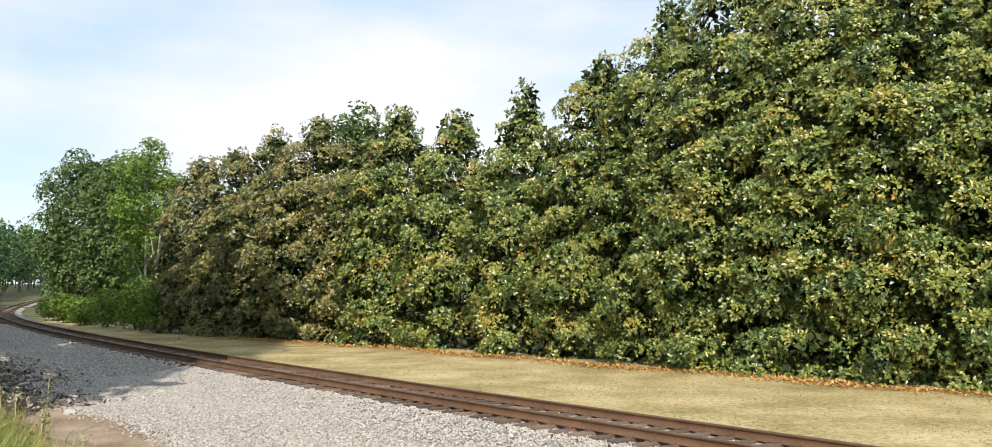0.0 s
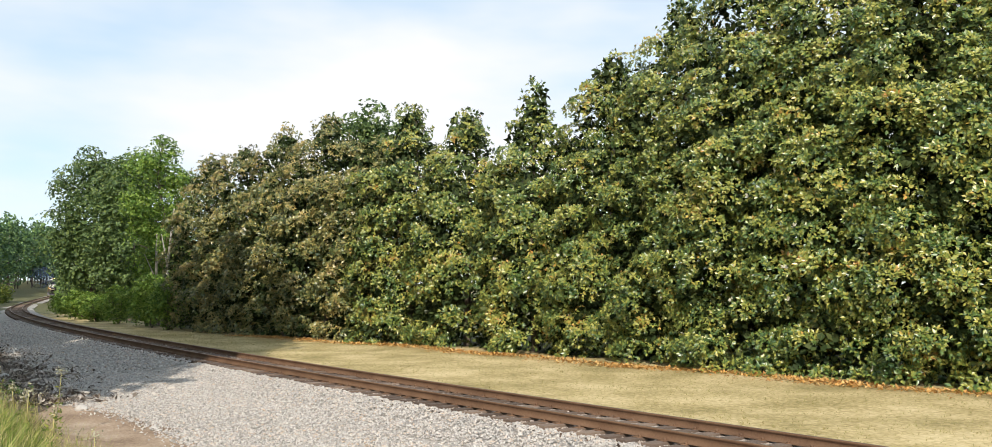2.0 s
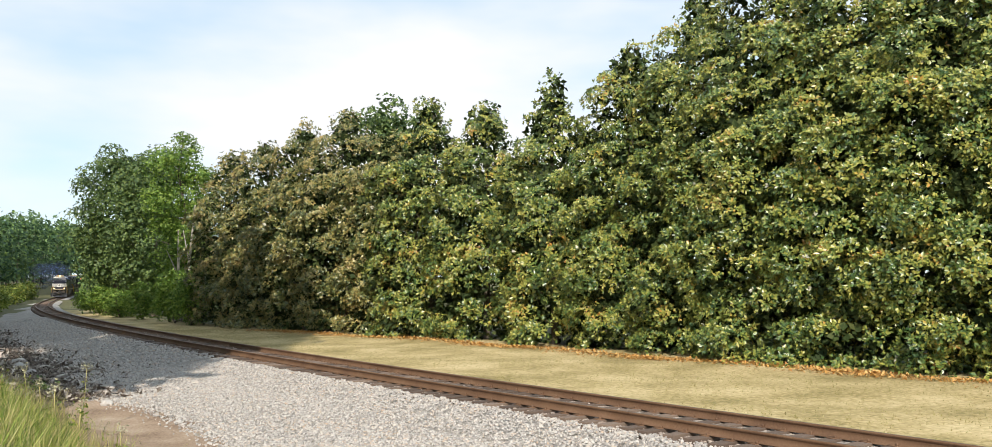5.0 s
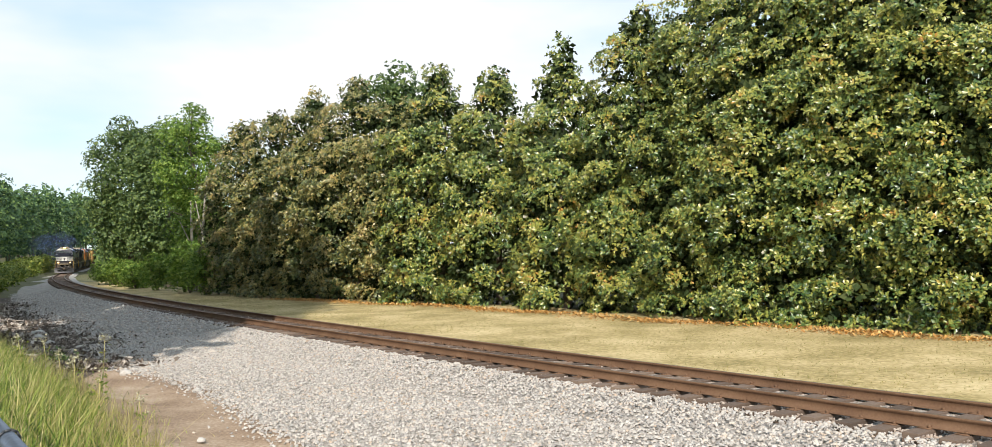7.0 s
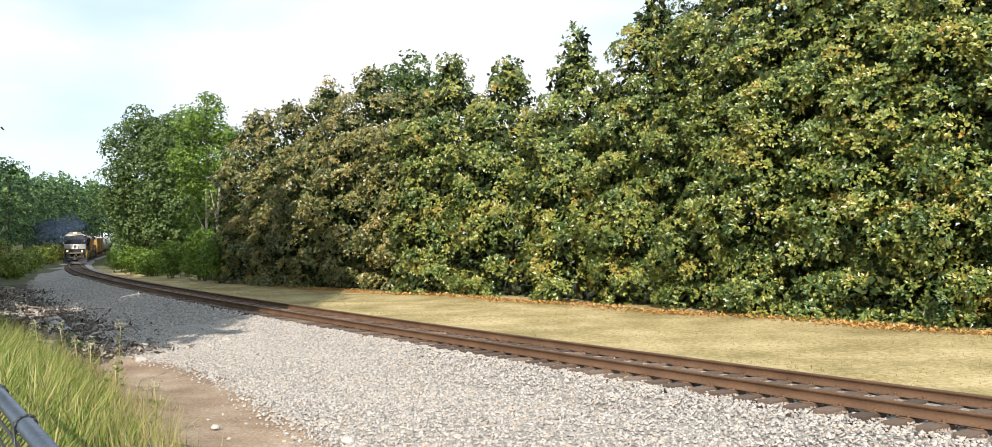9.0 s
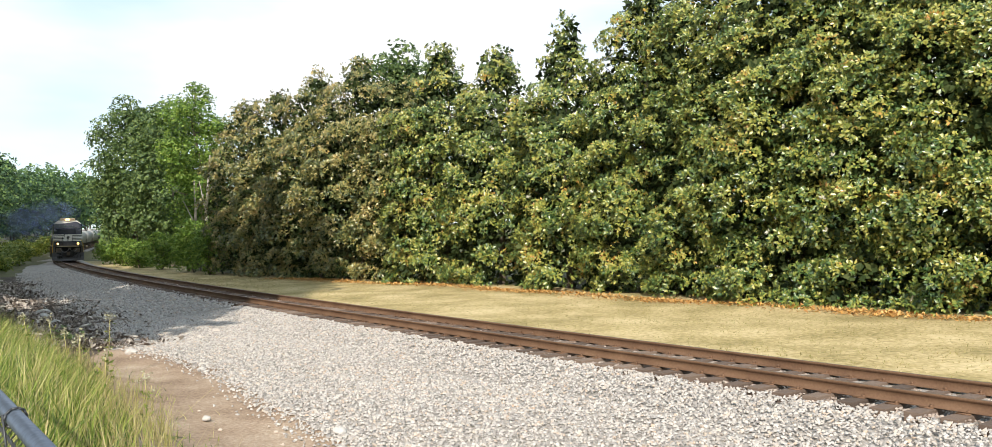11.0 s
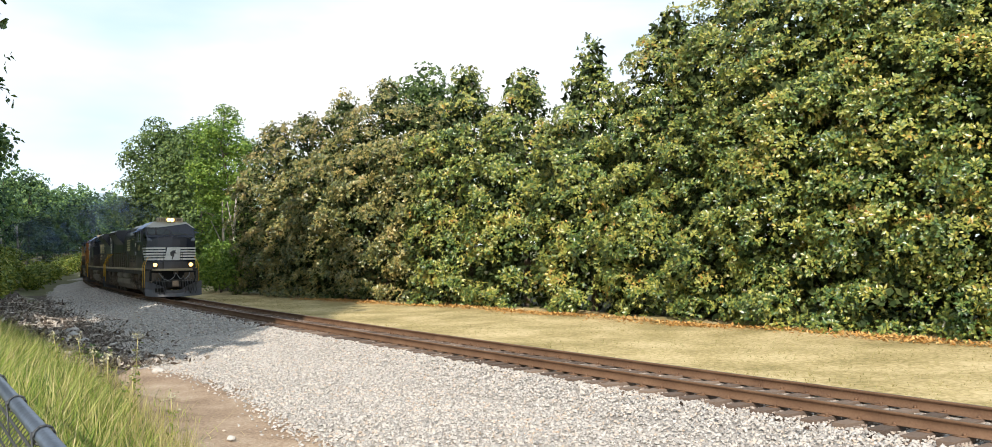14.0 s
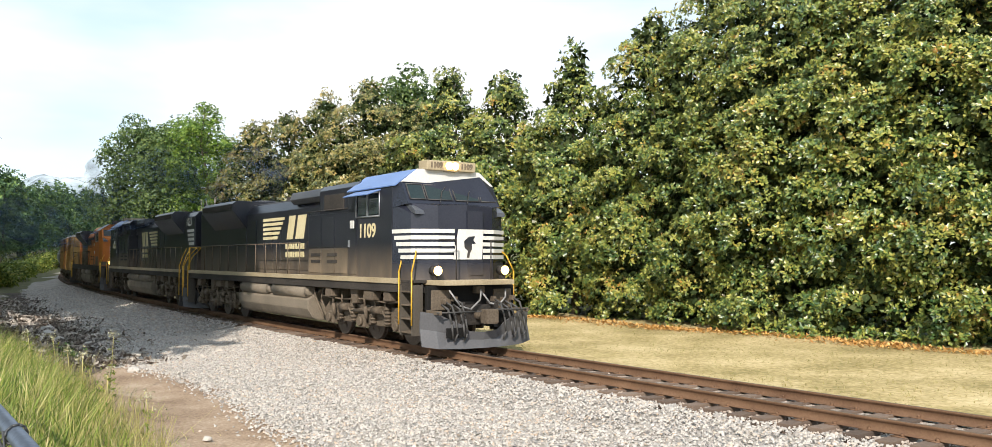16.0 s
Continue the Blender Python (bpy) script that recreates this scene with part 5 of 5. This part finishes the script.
        for y, dz in ((-0.9, 0.0), (-0.62, 0.06), (0.55, 0.04), (0.86, 0.0), (1.15, 0.05)):
            x = end + sg * 0.30
            part("brake_hose", pipe(bmesh.new(), [(x, y, 1.22 + dz), (x + sg * 0.28, y + 0.02, 1.12 + dz), (x + sg * 0.40, y + 0.06, 0.80), (x + sg * 0.44, y + 0.09, 0.45), (x + sg * 0.40, y + 0.02, 0.26)], 0.026, 7), M["rubber"], L)
            part("hose_valve", boxed(min(x - sg * 0.1, x + sg * 0.06), max(x - sg * 0.1, x + sg * 0.06), y - 0.05, y + 0.05, 1.16 + dz, 1.28 + dz, 0.01), M["grime"], L)
        part("jumper_cable", pipe(bmesh.new(), [(end + sg * 0.3, 0.15, 1.48), (end + sg * 0.46, 0.32, 1.16), (end + sg * 0.46, 0.6, 1.10), (end + sg * 0.4, 0.85, 1.30), (end + sg * 0.3, 0.92, 1.5)], 0.024, 7), M["pale_cable"], L)
        part("receptacle", boxed(min(end, end + sg * 0.3), max(end, end + sg * 0.3), 0.02, 0.28, 1.40, 1.58, 0.03), M["grime"], L)
        part("coupler", block(rod(bmesh.new(), (end, 0, 0.86), (end + sg * 0.85, 0, 0.86), 0.12, sides=10), min(end + sg * 0.75, end + sg * 1.08), max(end + sg * 0.75, end + sg * 1.08), -0.17, 0.17, 0.68, 1.04, 0.05), M["grime"], L)
        for y in (-1.05, -0.72, 0.72, 1.0):
            x = end + sg * 0.42
            part("brake_hose", pipe(bmesh.new(), [(x - sg * 0.05, y, 1.15), (x + sg * 0.25, y, 1.05), (x + sg * 0.36, y + 0.04, 0.7), (x + sg * 0.34, y + 0.1, 0.36)], 0.028, 7), M["rubber"], L)
        bm = pipe(bmesh.new(), [(end + sg * 0.4, -0.85, 1.5), (end + sg * 0.5, -0.6, 1.12), (end + sg * 0.52, -0.3, 1.02), (end + sg * 0.5, 0.0, 1.25), (end + sg * 0.4, 0.1, 1.5)], 0.022, 7)
        part("jumper_cable", bm, M["pale_cable"], L)
        part("plough_step", boxed(min(end + sg * 0.66, end + sg * 0.70), max(end + sg * 0.66, end + sg * 0.70), -1.1, -0.6, 0.36, 0.6, 0.01), M["soot"], L)
        part("uncoupling_lever", pipe(bmesh.new(), [(end + sg * 0.72, -1.4, 0.98), (end + sg * 0.8, -0.3, 0.98), (end + sg * 0.8, 0.3, 1.02), (end + sg * 0.72, 1.4, 0.98)], 0.018, 6), M["rubber"], L)
    # step wells and handrails at the four corners
    for x, sg in ((9.55, 1), (-10.35, -1)):
        for y in (-1.38, 1.38):
            for k in range(4):
                part("step", boxed(x - 0.28, x + 0.28, y - 0.14, y + 0.14, 0.42 + k * 0.34, 0.455 + k * 0.34), M["grime"], L)
            part("step_side", boxed(x + sg * 0.28, x + sg * 0.31, y - 0.16, y + 0.16, 0.36, 1.62), M["step_paint"], L)
            part("step_well", boxed(x - 0.30, x + 0.30, y - (0.15 if y > 0 else -0.12), y - (0.12 if y > 0 else -0.15), 0.36, 1.66), M["step_paint"], L)
            part("step_side", boxed(x - sg * 0.31, x - sg * 0.28, y - 0.16, y + 0.16, 0.36, 1.62), M["step_paint"], L)
            s_ = 1 if y > 0 else -1
            for dx in (-0.33, 0.33):
                part("handrail", pipe(bmesh.new(), [(x + dx, s_ * 1.56, 0.62), (x + dx, s_ * 1.56, 1.95), (x + dx - sg * 0.1, s_ * 1.40, 2.35), (x + dx - sg * 0.45, s_ * 1.15, 2.72)], 0.021, 7), M["yellow_paint"], L, "yellow handrail")
    part("end_rail", pipe(bmesh.new(), [(-10.7, -1.3, 1.74), (-10.7, -1.3, 2.75), (-10.7, 1.3, 2.75), (-10.7, 1.3, 1.74)], 0.02, 7), M["yellow_paint"], L)
    for y in (-0.55, 0.5):
        part("front_post", pipe(bmesh.new(), [(10.35, y, 1.74), (10.35, y, 2.75), (10.35, y + 0.5 * (1 if y > 0 else -1), 2.75)], 0.018, 6), M["dark_grime"], L)
    for y in (-1.47, 1.47):
        part("side_rail", pipe(bmesh.new(), [(-10.0, y, 2.78), (2.5, y, 2.78)], 0.018, 6), M["grime"], L)
        for x in np.arange(-9.9, 2.6, 1.03):
            part("stanchion", rod(bmesh.new(), (x, y, 1.74), (x, y, 2.78), 0.017, sides=6), M["grime"], L)
    # tank, air reservoirs and boxes below the frame
    tank = [(-1.45, 0.98), (-1.46, 0.70), (-1.30, 0.44), (-1.10, 0.34), (1.10, 0.34), (1.30, 0.44), (1.46, 0.70), (1.45, 0.98), (0.9, 1.40), (-0.9, 1.40)]
    part("fuel_tank", prism(bmesh.new(), tank, -3.5, 3.1, "x", 0.05), M["tank_paint"], L, "dusty fuel tank")
    for y in (-1.30, 1.30):
        for x0, x1 in ((-3.3, -0.4), (-0.1, 3.0)):
            bm = rod(bmesh.new(), (x0 + 0.1, y, 1.24), (x1 - 0.1, y, 1.24), 0.21, sides=18)
            rod(bm, (x0, y, 1.24), (x0 + 0.1, y, 1.24), 0.10, 0.21, 18)
            rod(bm, (x1 - 0.1, y, 1.24), (x1, y, 1.24), 0.21, 0.10, 18)
            part("air_reservoir", bm, M["tank_paint"], L)
        part("sandbox_pipe", pipe(bmesh.new(), [(3.2, y, 1.45), (3.35, y, 1.1), (3.5, y, 0.95), (3.7, y * 0.9, 0.5)], 0.035, 7), M["grime"], L)
        part("sandbox_pipe", pipe(bmesh.new(), [(-3.7, y, 1.45), (-3.8, y, 1.0), (-3.9, y * 0.9, 0.5)], 0.035, 7), M["grime"], L)
    for y in (-0.5, 0.5):
        part("horn", rod(bmesh.new(), (1.0, y * 0.3, 4.62), (1.5, y * 0.3, 4.64), 0.035, 0.09, 10), M["dark_grime"], L)
    part("horn_bracket", boxed(0.95, 1.1, -0.2, 0.2, 4.5, 4.62), M["dark_grime"], L)
    wheels = loco_truck(L, 6.55, 1) + loco_truck(L, -6.75, -1)
    return L, wheels


def car_truck(parent, cx):
    bm = bmesh.new()
    for y in (-1.0, 1.0):
        prism(bm, [(cx - 1.15, 0.62), (cx - 0.4, 0.78), (cx + 0.4, 0.78), (cx + 1.15, 0.62), (cx + 1.1, 0.42), (cx + 0.45, 0.28), (cx - 0.45, 0.28), (cx - 1.1, 0.42)], y - 0.08, y + 0.08, "y")
    block(bm, cx - 0.25, cx + 0.25, -1.0, 1.0, 0.5, 0.95)
    part("truck_frame", bm, M["grime"], parent)
    return [wheelset(parent, cx - 0.9, 0.46), wheelset(parent, cx + 0.9, 0.46)]


def boxcar(label):
    C = empty("boxcar", Matrix(), label, "rail car", "train")
    part("underframe", boxed(-9.3, 9.3, -1.35, 1.35, 0.85, 1.15, 0.03), M["grime"], C)
    part("body", boxed(-9.1, 9.1, -1.44, 1.44, 1.15, 4.25, 0.03), M["autorack_paint"], C)
    part("roof", prism(bmesh.new(), [(-1.5, 4.22), (-1.2, 4.42), (0, 4.50), (1.2, 4.42), (1.5, 4.22)], -9.15, 9.15, "x"), M["white_paint"], C, "pale arched roof")
    for y in (-1.46, 1.46):
        for x in np.arange(-8.9, 9.0, 0.89):
            part("rib", boxed(x - 0.05, x + 0.05, y - 0.03, y + 0.03, 1.15, 4.22), M["autorack_paint"], C)
        part("sliding_door", boxed(-1.5, 1.5, y - 0.05, y + 0.05, 1.2, 4.1, 0.02), M["orange_paint"], C)
    for x in (-9.12, 9.12):
        for z in (1.6, 2.2, 2.8, 3.4, 4.0):
            part("end_rib", boxed(x - 0.04, x + 0.04, -1.35, 1.35, z - 0.06, z + 0.06, 0.02), M["autorack_paint"], C)
        part("ladder", pipe(bmesh.new(), [(x, -1.2, 1.2), (x + (0.08 if x > 0 else -0.08), -1.2, 1.3), (x + (0.08 if x > 0 else -0.08), -1.2, 4.2)], 0.02, 5), M["grime"], C)
    part("coupler", boxed(-9.9, 9.9, -0.12, 0.12, 0.72, 0.98), M["grime"], C)
    return C, car_truck(C, 6.6) + car_truck(C, -6.6)


def tank_car(label):
    C = empty("tank_car", Matrix(), label, "rail car", "train")
    bm = rod(bmesh.new(), (-8.0, 0, 2.55), (8.0, 0, 2.55), 1.5, sides=28)
    rod(bm, (8.0, 0, 2.55), (8.5, 0, 2.55), 1.5, 0.9, 28)
    rod(bm, (-8.5, 0, 2.55), (-8.0, 0, 2.55), 0.9, 1.5, 28)
    part("tank", bm, M["grey_paint"], C, "pale grey cylindrical tank")
    part("dome", rod(bmesh.new(), (0, 0, 3.9), (0, 0, 4.45), 0.45, sides=18), M["grey_paint"], C)
    part("underframe", boxed(-8.9, 8.9, -0.5, 0.5, 0.85, 1.2, 0.03), M["dark_grime"], C)
    for x in (-8.7, 8.7):
        part("end_platform", boxed(x - 0.4, x + 0.4, -1.4, 1.4, 1.1, 1.2), M["dark_grime"], C)
        part("end_rail", pipe(bmesh.new(), [(x, -1.35, 1.2), (x, -1.35, 2.2), (x, 1.35, 2.2), (x, 1.35, 1.2)], 0.025, 6), M["dark_grime"], C)
    part("top_walk", boxed(-1.2, 1.2, -0.9, 0.9, 4.02, 4.08), M["dark_grime"], C)
    part("coupler", boxed(-9.6, 9.6, -0.12, 0.12, 0.72, 0.98), M["grime"], C)
    return C, car_truck(C, 6.8) + car_truck(C, -6.8)


SPEED, FRONT_S = 17.7857, 5.10        # metres a second; where the plough's front is at the last moment


def front_at(t):
    return FRONT_S + SPEED * (16.0 - t)


def vehicle_pose(s, back=False):
    """On the rails at s, heading towards the near end, or turned about."""
    a, b = place(s - 6.6, 0.0), place(s + 6.6, 0.0)
    d = Vector(a - b)
    turn = math.degrees(math.atan2(d.y, d.x)) + (180 if back else 0)
    tilt = math.degrees(math.atan2(d.z, math.hypot(d.x, d.y))) * (1 if back else -1)
    m = (a + b) / 2
    return pose(m[0], m[1], m[2], 0, tilt, turn)


def build_train():
    """Every vehicle with its distance behind the plough's front, its wheels and whether it runs backwards."""
    out = []
    lead, w1 = locomotive("black freight locomotive with white nose stripes and lit headlamps", "1109")
    out.append((lead, 10.8, w1, False, 0.533))
    second, w2 = locomotive("black freight locomotive running long hood first behind the leader", "1033")
    out.append((second, 32.3, w2, True, 0.533))
    third, w3 = locomotive("orange and black freight locomotive, third in the train", "", True)
    out.append((third, 54.8, w3, False, 0.533))
    rack, w4 = boxcar("yellow-brown boxcar with a pale roof")
    out.append((rack, 78.2, w4, False, 0.46))
    behind = 78.2 + 10.2 + 9.7
    tank, w5 = tank_car("pale grey tank car behind the autorack")
    out.append((tank, behind, w5, False, 0.46))
    for k in range(1, 5):
        c = copy_thing(tank, Matrix())
        out.append((c, behind + 19.4 * k, [o for o in c.children if o.name.startswith("wheelset")], False, 0.46))
    return out


# ---------------------------------------------------------------- exhaust smoke
def smoke_material():
    m = bpy.data.materials.new("thin_exhaust_smoke")
    m.use_nodes = True
    n, l = m.node_tree.nodes, m.node_tree.links
    b = n["Principled BSDF"]
    b.inputs["Base Color"].default_value = (0.048, 0.068, 0.115, 1)
    b.inputs["Roughness"].default_value, b.inputs["Specular IOR Level"].default_value = 1.0, 0.0
    tr, mx = n.new("ShaderNodeBsdfTransparent"), n.new("ShaderNodeMixShader")
    tc, no, ra = n.new("ShaderNodeTexCoord"), n.new("ShaderNodeTexNoise"), n.new("ShaderNodeValToRGB")
    no.inputs["Scale"].default_value, no.inputs["Detail"].default_value = 0.55, 4
    ra.color_ramp.elements[0].position, ra.color_ramp.elements[1].position = 0.38, 0.70
    ra.color_ramp.elements[0].color, ra.color_ramp.elements[1].color = (0, 0, 0, 1), (0.42, 0.42, 0.42, 1)
    l.new(tc.outputs["Object"], no.inputs["Vector"])
    l.new(no.outputs["Fac"], ra.inputs[0])
    l.new(ra.outputs[0], mx.inputs[0])
    l.new(tr.outputs[0], mx.inputs[1])
    l.new(b.outputs[0], mx.inputs[2])
    l.new(mx.outputs[0], n["Material Output"].inputs["Surface"])
    return m


def build_smoke():
    """A few loose clouds of exhaust that follow the train and fall behind it."""
    mat = smoke_material()
    clouds = []
    for i, (behind, lag, up, side, size) in enumerate(((13, 0.6, 5.9, 0.0, (3.4, 1.5, 1.3)), (18, 1.2, 6.0, -1.4, (4.2, 2.2, 2.1)), (25, 2.2, 5.6, -3.6, (5.2, 2.8, 2.6)),
                                                       (34, 3.2, 5.0, -6.0, (6.0, 3.4, 3.0)), (44, 4.2, 4.6, -8.5, (6.5, 3.8, 3.2)))):
        bm = bmesh.new()
        bmesh.ops.create_icosphere(bm, subdivisions=4, radius=1.0)
        for v in bm.verts:
            k = 1 + 0.35 * noise.noise(v.co * 1.5 + Vector((i * 3.1, 0, 0))) + 0.12 * noise.noise(v.co * 4 + Vector((0, i * 2.0, 0)))
            v.co = Vector((v.co.x * size[0] * k, v.co.y * size[1] * k, v.co.z * size[2] * k))
        smooth_faces(bm)
        ob = tagged(part("smoke_cloud", bm, mat), "thin blue-grey exhaust smoke over the train", "smoke", "exhaust smoke")
        clouds.append((ob, behind, lag, up, side))
    return clouds


# ---------------------------------------------------------------- fence, debris and small things by the track
M["fence_steel"] = material("galvanised_fence_pipe", [(0.35, (0.10, 0.125, 0.165)), (0.7, (0.19, 0.225, 0.28))], 3, 0.42, 0.15, 60, metal=0.6)
M["wire"] = material("dark_chain_link_wire", [(0.3, (0.05, 0.052, 0.055)), (0.7, (0.13, 0.135, 0.14))], 8, 0.5, 0, metal=0.5)
M["wood_debris"] = material("weathered_branch", [(0.2, (0.15, 0.115, 0.09)), (0.45, (0.36, 0.31, 0.26)), (0.75, (0.62, 0.57, 0.50))], 2, 0.9, 0.4, 20, by="random")
M["white_stone"] = material("pale_stone", [(0.3, (0.42, 0.39, 0.35)), (0.7, (0.58, 0.55, 0.51))], 3, 0.85, 0.4, 30)
M["weed_head"] = material("weed_seed_head", [(0.3, (0.30, 0.28, 0.15)), (0.7, (0.52, 0.49, 0.34))], 3, 0.8, 0, by="island")


def build_fence():
    """Chain-link fence along the bank: top rail, posts, ties and the woven wire."""
    a, b = Vector((0.75, -0.42, 1.868)), Vector((-4.6, 5.95, 1.868))
    d = (b - a)
    length = d.length
    d.normalize()
    F = empty("chain_link_fence", Matrix(), "galvanised chain-link fence with a pipe top rail on the bank", "fence")
    part("top_rail", rod(bmesh.new(), a, b, 0.021, sides=20), M["fence_steel"], F)
    for k in range(4):
        p = a + d * (0.15 + k * 2.55)
        part("post", rod(bmesh.new(), p + Vector((0, 0, -1.5)), p + Vector((0, 0, -0.02)), 0.024, sides=14), M["fence_steel"], F)
    for k in range(14):
        p = a + d * (0.28 + k * 0.58)
        bm = bmesh.new()
        side = Vector((-d.y, d.x, 0))
        ring = [p + side * 0.026 * math.cos(t) + Vector((0, 0, 0.026 * math.sin(t))) + d * 0.006 * t for t in np.linspace(0, 6.6, 12)]
        pipe(bm, ring, 0.0035, 5)
        pipe(bm, [ring[-1], p + side * 0.02 + Vector((0, 0, -0.09))], 0.003, 5)
        part("tie_wire", bm, M["wire"], F)
    # couplings where two pipes meet
    for t in (2.35, 5.9):
        p = a + d * t
        part("sleeve", rod(bmesh.new(), p - d * 0.07, p + d * 0.07, 0.0245, sides=20), M["fence_steel"], F)
    # woven wire: zigzag strands side by side
    pitch, top, bottom = 0.055, -0.03, -1.15
    side = Vector((-d.y, d.x, 0)) * 0.012
    vs, fs = [], []
    for i in range(int(5.2 / pitch)):
        base = a + d * (0.9 + i * pitch)
        k, z = 0, top
        first = len(vs)
        while z > bottom:
            p = base + d * (pitch * 0.5 * (1 if k % 2 else -1)) + Vector((0, 0, z)) + side * (1 if k % 2 else -1) * 0.4
            for q in (d, side.normalized(), -d, -side.normalized()):
                vs.append(p + q * 0.0022)
            if k:
                o = len(vs) - 8
                fs += [(o + j, o + (j + 1) % 4, o + 4 + (j + 1) % 4, o + 4 + j) for j in range(4)]
            z -= pitch * 0.52
            k += 1
    tagged(raw("wire_mesh", vs, fs, M["wire"], F, "woven diamond wire mesh"), kind="stuff")


def build_debris():
    rng = random.Random(8)
    for i in range(190):
        s = 12.5 + 40 * rng.random() ** 1.4
        u = float(gravel_edge(s)) - 1.7 + rng.gauss(0, 0.95)
        p = Vector(lay(np.array([s]), np.array([u]), 0.08)[0])
        a, ln, r = rng.uniform(0, 6.28), rng.uniform(0.3, 1.7), rng.uniform(0.010, 0.042)
        e = Vector((math.cos(a), math.sin(a), rng.uniform(0.0, 0.12))) * ln
        k = Vector((rng.gauss(0, 0.08), rng.gauss(0, 0.08), 0.05))
        bm = pipe(bmesh.new(), [p - e / 2, p + k, p + e / 2], r, 6)
        if i % 3 == 0:
            pipe(bm, [p + k, p + k + Vector((math.cos(a + 0.8), math.sin(a + 0.8), 0.15)) * ln * 0.35], r * 0.6, 5)
        tagged(part("fallen_branch", bm, M["wood_debris"]), "weathered broken branch lying on the dirt", "branch", "branches on the dirt")
    def rock(name, p, size, mat, label, seed):
        bm = bmesh.new()
        bmesh.ops.create_icosphere(bm, subdivisions=2, radius=size)
        for v in bm.verts:
            v.co *= 1 + 0.4 * noise.noise(v.co * (1.2 / size) + Vector((seed, 0, 0)))
            v.co.z *= 0.6
        bmesh.ops.translate(bm, verts=bm.verts, vec=p + Vector((0, 0, size * 0.25)))
        tagged(part(name, bm, mat), label, "stone", "loose stones")
    for i, (x, y, z) in enumerate(((-3.05, 12.35, 0.11), (-10.5, 21.0, 0.16), (-11.4, 22.0, 0.12), (-7.6, 18.4, 0.09), (-5.3, 13.0, 0.07), (-18.5, 30.5, 0.25), (-19.8, 32.6, 0.3), (-16.8, 28.4, 0.2))):
        s, u = along([x], [y])
        rock("stone", Vector((x, y, float(level(s, u)[0]) + 0.03)), z, M["white_stone"], "pale loose stone on the dirt", i * 2.3)
    for i in range(24):
        s = rng.uniform(-3, 32)
        u = float(gravel_edge(s)) - rng.uniform(0.2, 2.2)
        rock("pebble", Vector(lay(np.array([s]), np.array([u]), 0.02)[0]), rng.uniform(0.02, 0.045), M["stone"], "small pale stone on the dirt", i * 1.7)
    # tall weeds with seed heads
    for i, (x, y, h) in enumerate(((-9.3, 17.5, 1.25), (-8.8, 15.2, 0.9), (-10.6, 17.8, 1.0), (-7.6, 13.4, 0.95), (-6.4, 11.9, 0.85), (-9.9, 15.8, 0.9), (-5.8, 12.0, 0.7))):
        s, u = along([x], [y])
        p = Vector((x, y, float(level(s, u)[0]) - 0.05))
        W = empty("weed", Matrix.Translation(p), "tall thin weed with pale seed heads", "weed", "tall weeds")
        t = Vector((rng.gauss(0, 0.08), rng.gauss(0, 0.08), h))
        part("stem", pipe(bmesh.new(), [(0, 0, 0), t * 0.5 + Vector((0.03, 0, 0)), t], 0.008, 5), M["tall_grass"], W)
        g = np.random.default_rng(i)
        c = np.array(t)[None] + g.normal(0, 1, (26, 3)) * np.array([0.05, 0.05, 0.06])
        v, f = leaf_mesh(c, g.normal(size=(26, 3)) + np.array([0, 0, 0.6]), np.full(26, 0.045), g, 3, 0.7, 0.5)
        tagged(raw("seed_head", v, f, M["weed_head"], W), kind="stuff")
        c = np.array(t)[None] * g.uniform(0.1, 0.9, (30, 1)) + g.normal(0, 0.05, (30, 3))
        v, f = leaf_mesh(c, g.normal(size=(30, 3)) + np.array([0, 0, 0.4]), np.full(30, 0.09), g, 2, 0.8, 0.3)
        tagged(raw("leaves", v, f, M["shrub"], W), kind="stuff")
    p = Vector(lay(np.array([13.0]), np.array([-8.2]))[0])
    g = np.random.default_rng(77)
    k = empty("weed_clump", Matrix.Translation(p), "low dark green weed clump on the dirt", "weed")
    c = g.normal(0, 1, (60, 3)) * np.array([0.16, 0.16, 0.1]) + np.array([0, 0, 0.2])
    v, f = leaf_mesh(np.abs(c * [1, 1, 1]) * np.sign(c), c + np.array([0, 0, 0.3]), np.full(60, 0.12), g, 4, 0.8, 0.5)
    raw("leaves", v, f, M["oak"], k)


# ---------------------------------------------------------------- build
build_ground()
train = build_train()
puffs = build_smoke()
build_fence()
build_debris()
build_trees()
build_woods()
build_bare_trunks()
build_shrubs()
build_grass()
build_stones()
build_track()


def motions():
    times = [k * 0.5 for k in range(33)]
    for ob, behind, wheels, back, radius in train:
        walk(ob, [(t, vehicle_pose(front_at(t) + behind, back)) for t in times])
    steps = [k / 30 for k in range(481)]
    for ob, behind, wheels, back, radius in train[:2]:
        for w in wheels:
            x = w.location.x
            walk(w, [(t, pose(x, 0, radius, 0, math.degrees(SPEED * t / radius) * (-1 if back else 1), 0)) for t in steps])
    for ob, behind, lag, up, side in puffs:
        walk(ob, [(t, vehicle_pose(front_at(t) + behind + lag * max(0.0, t - 4.0)) @ pose(0, side, up, 0, 0, 2.0 * t)) for t in times])


motions()
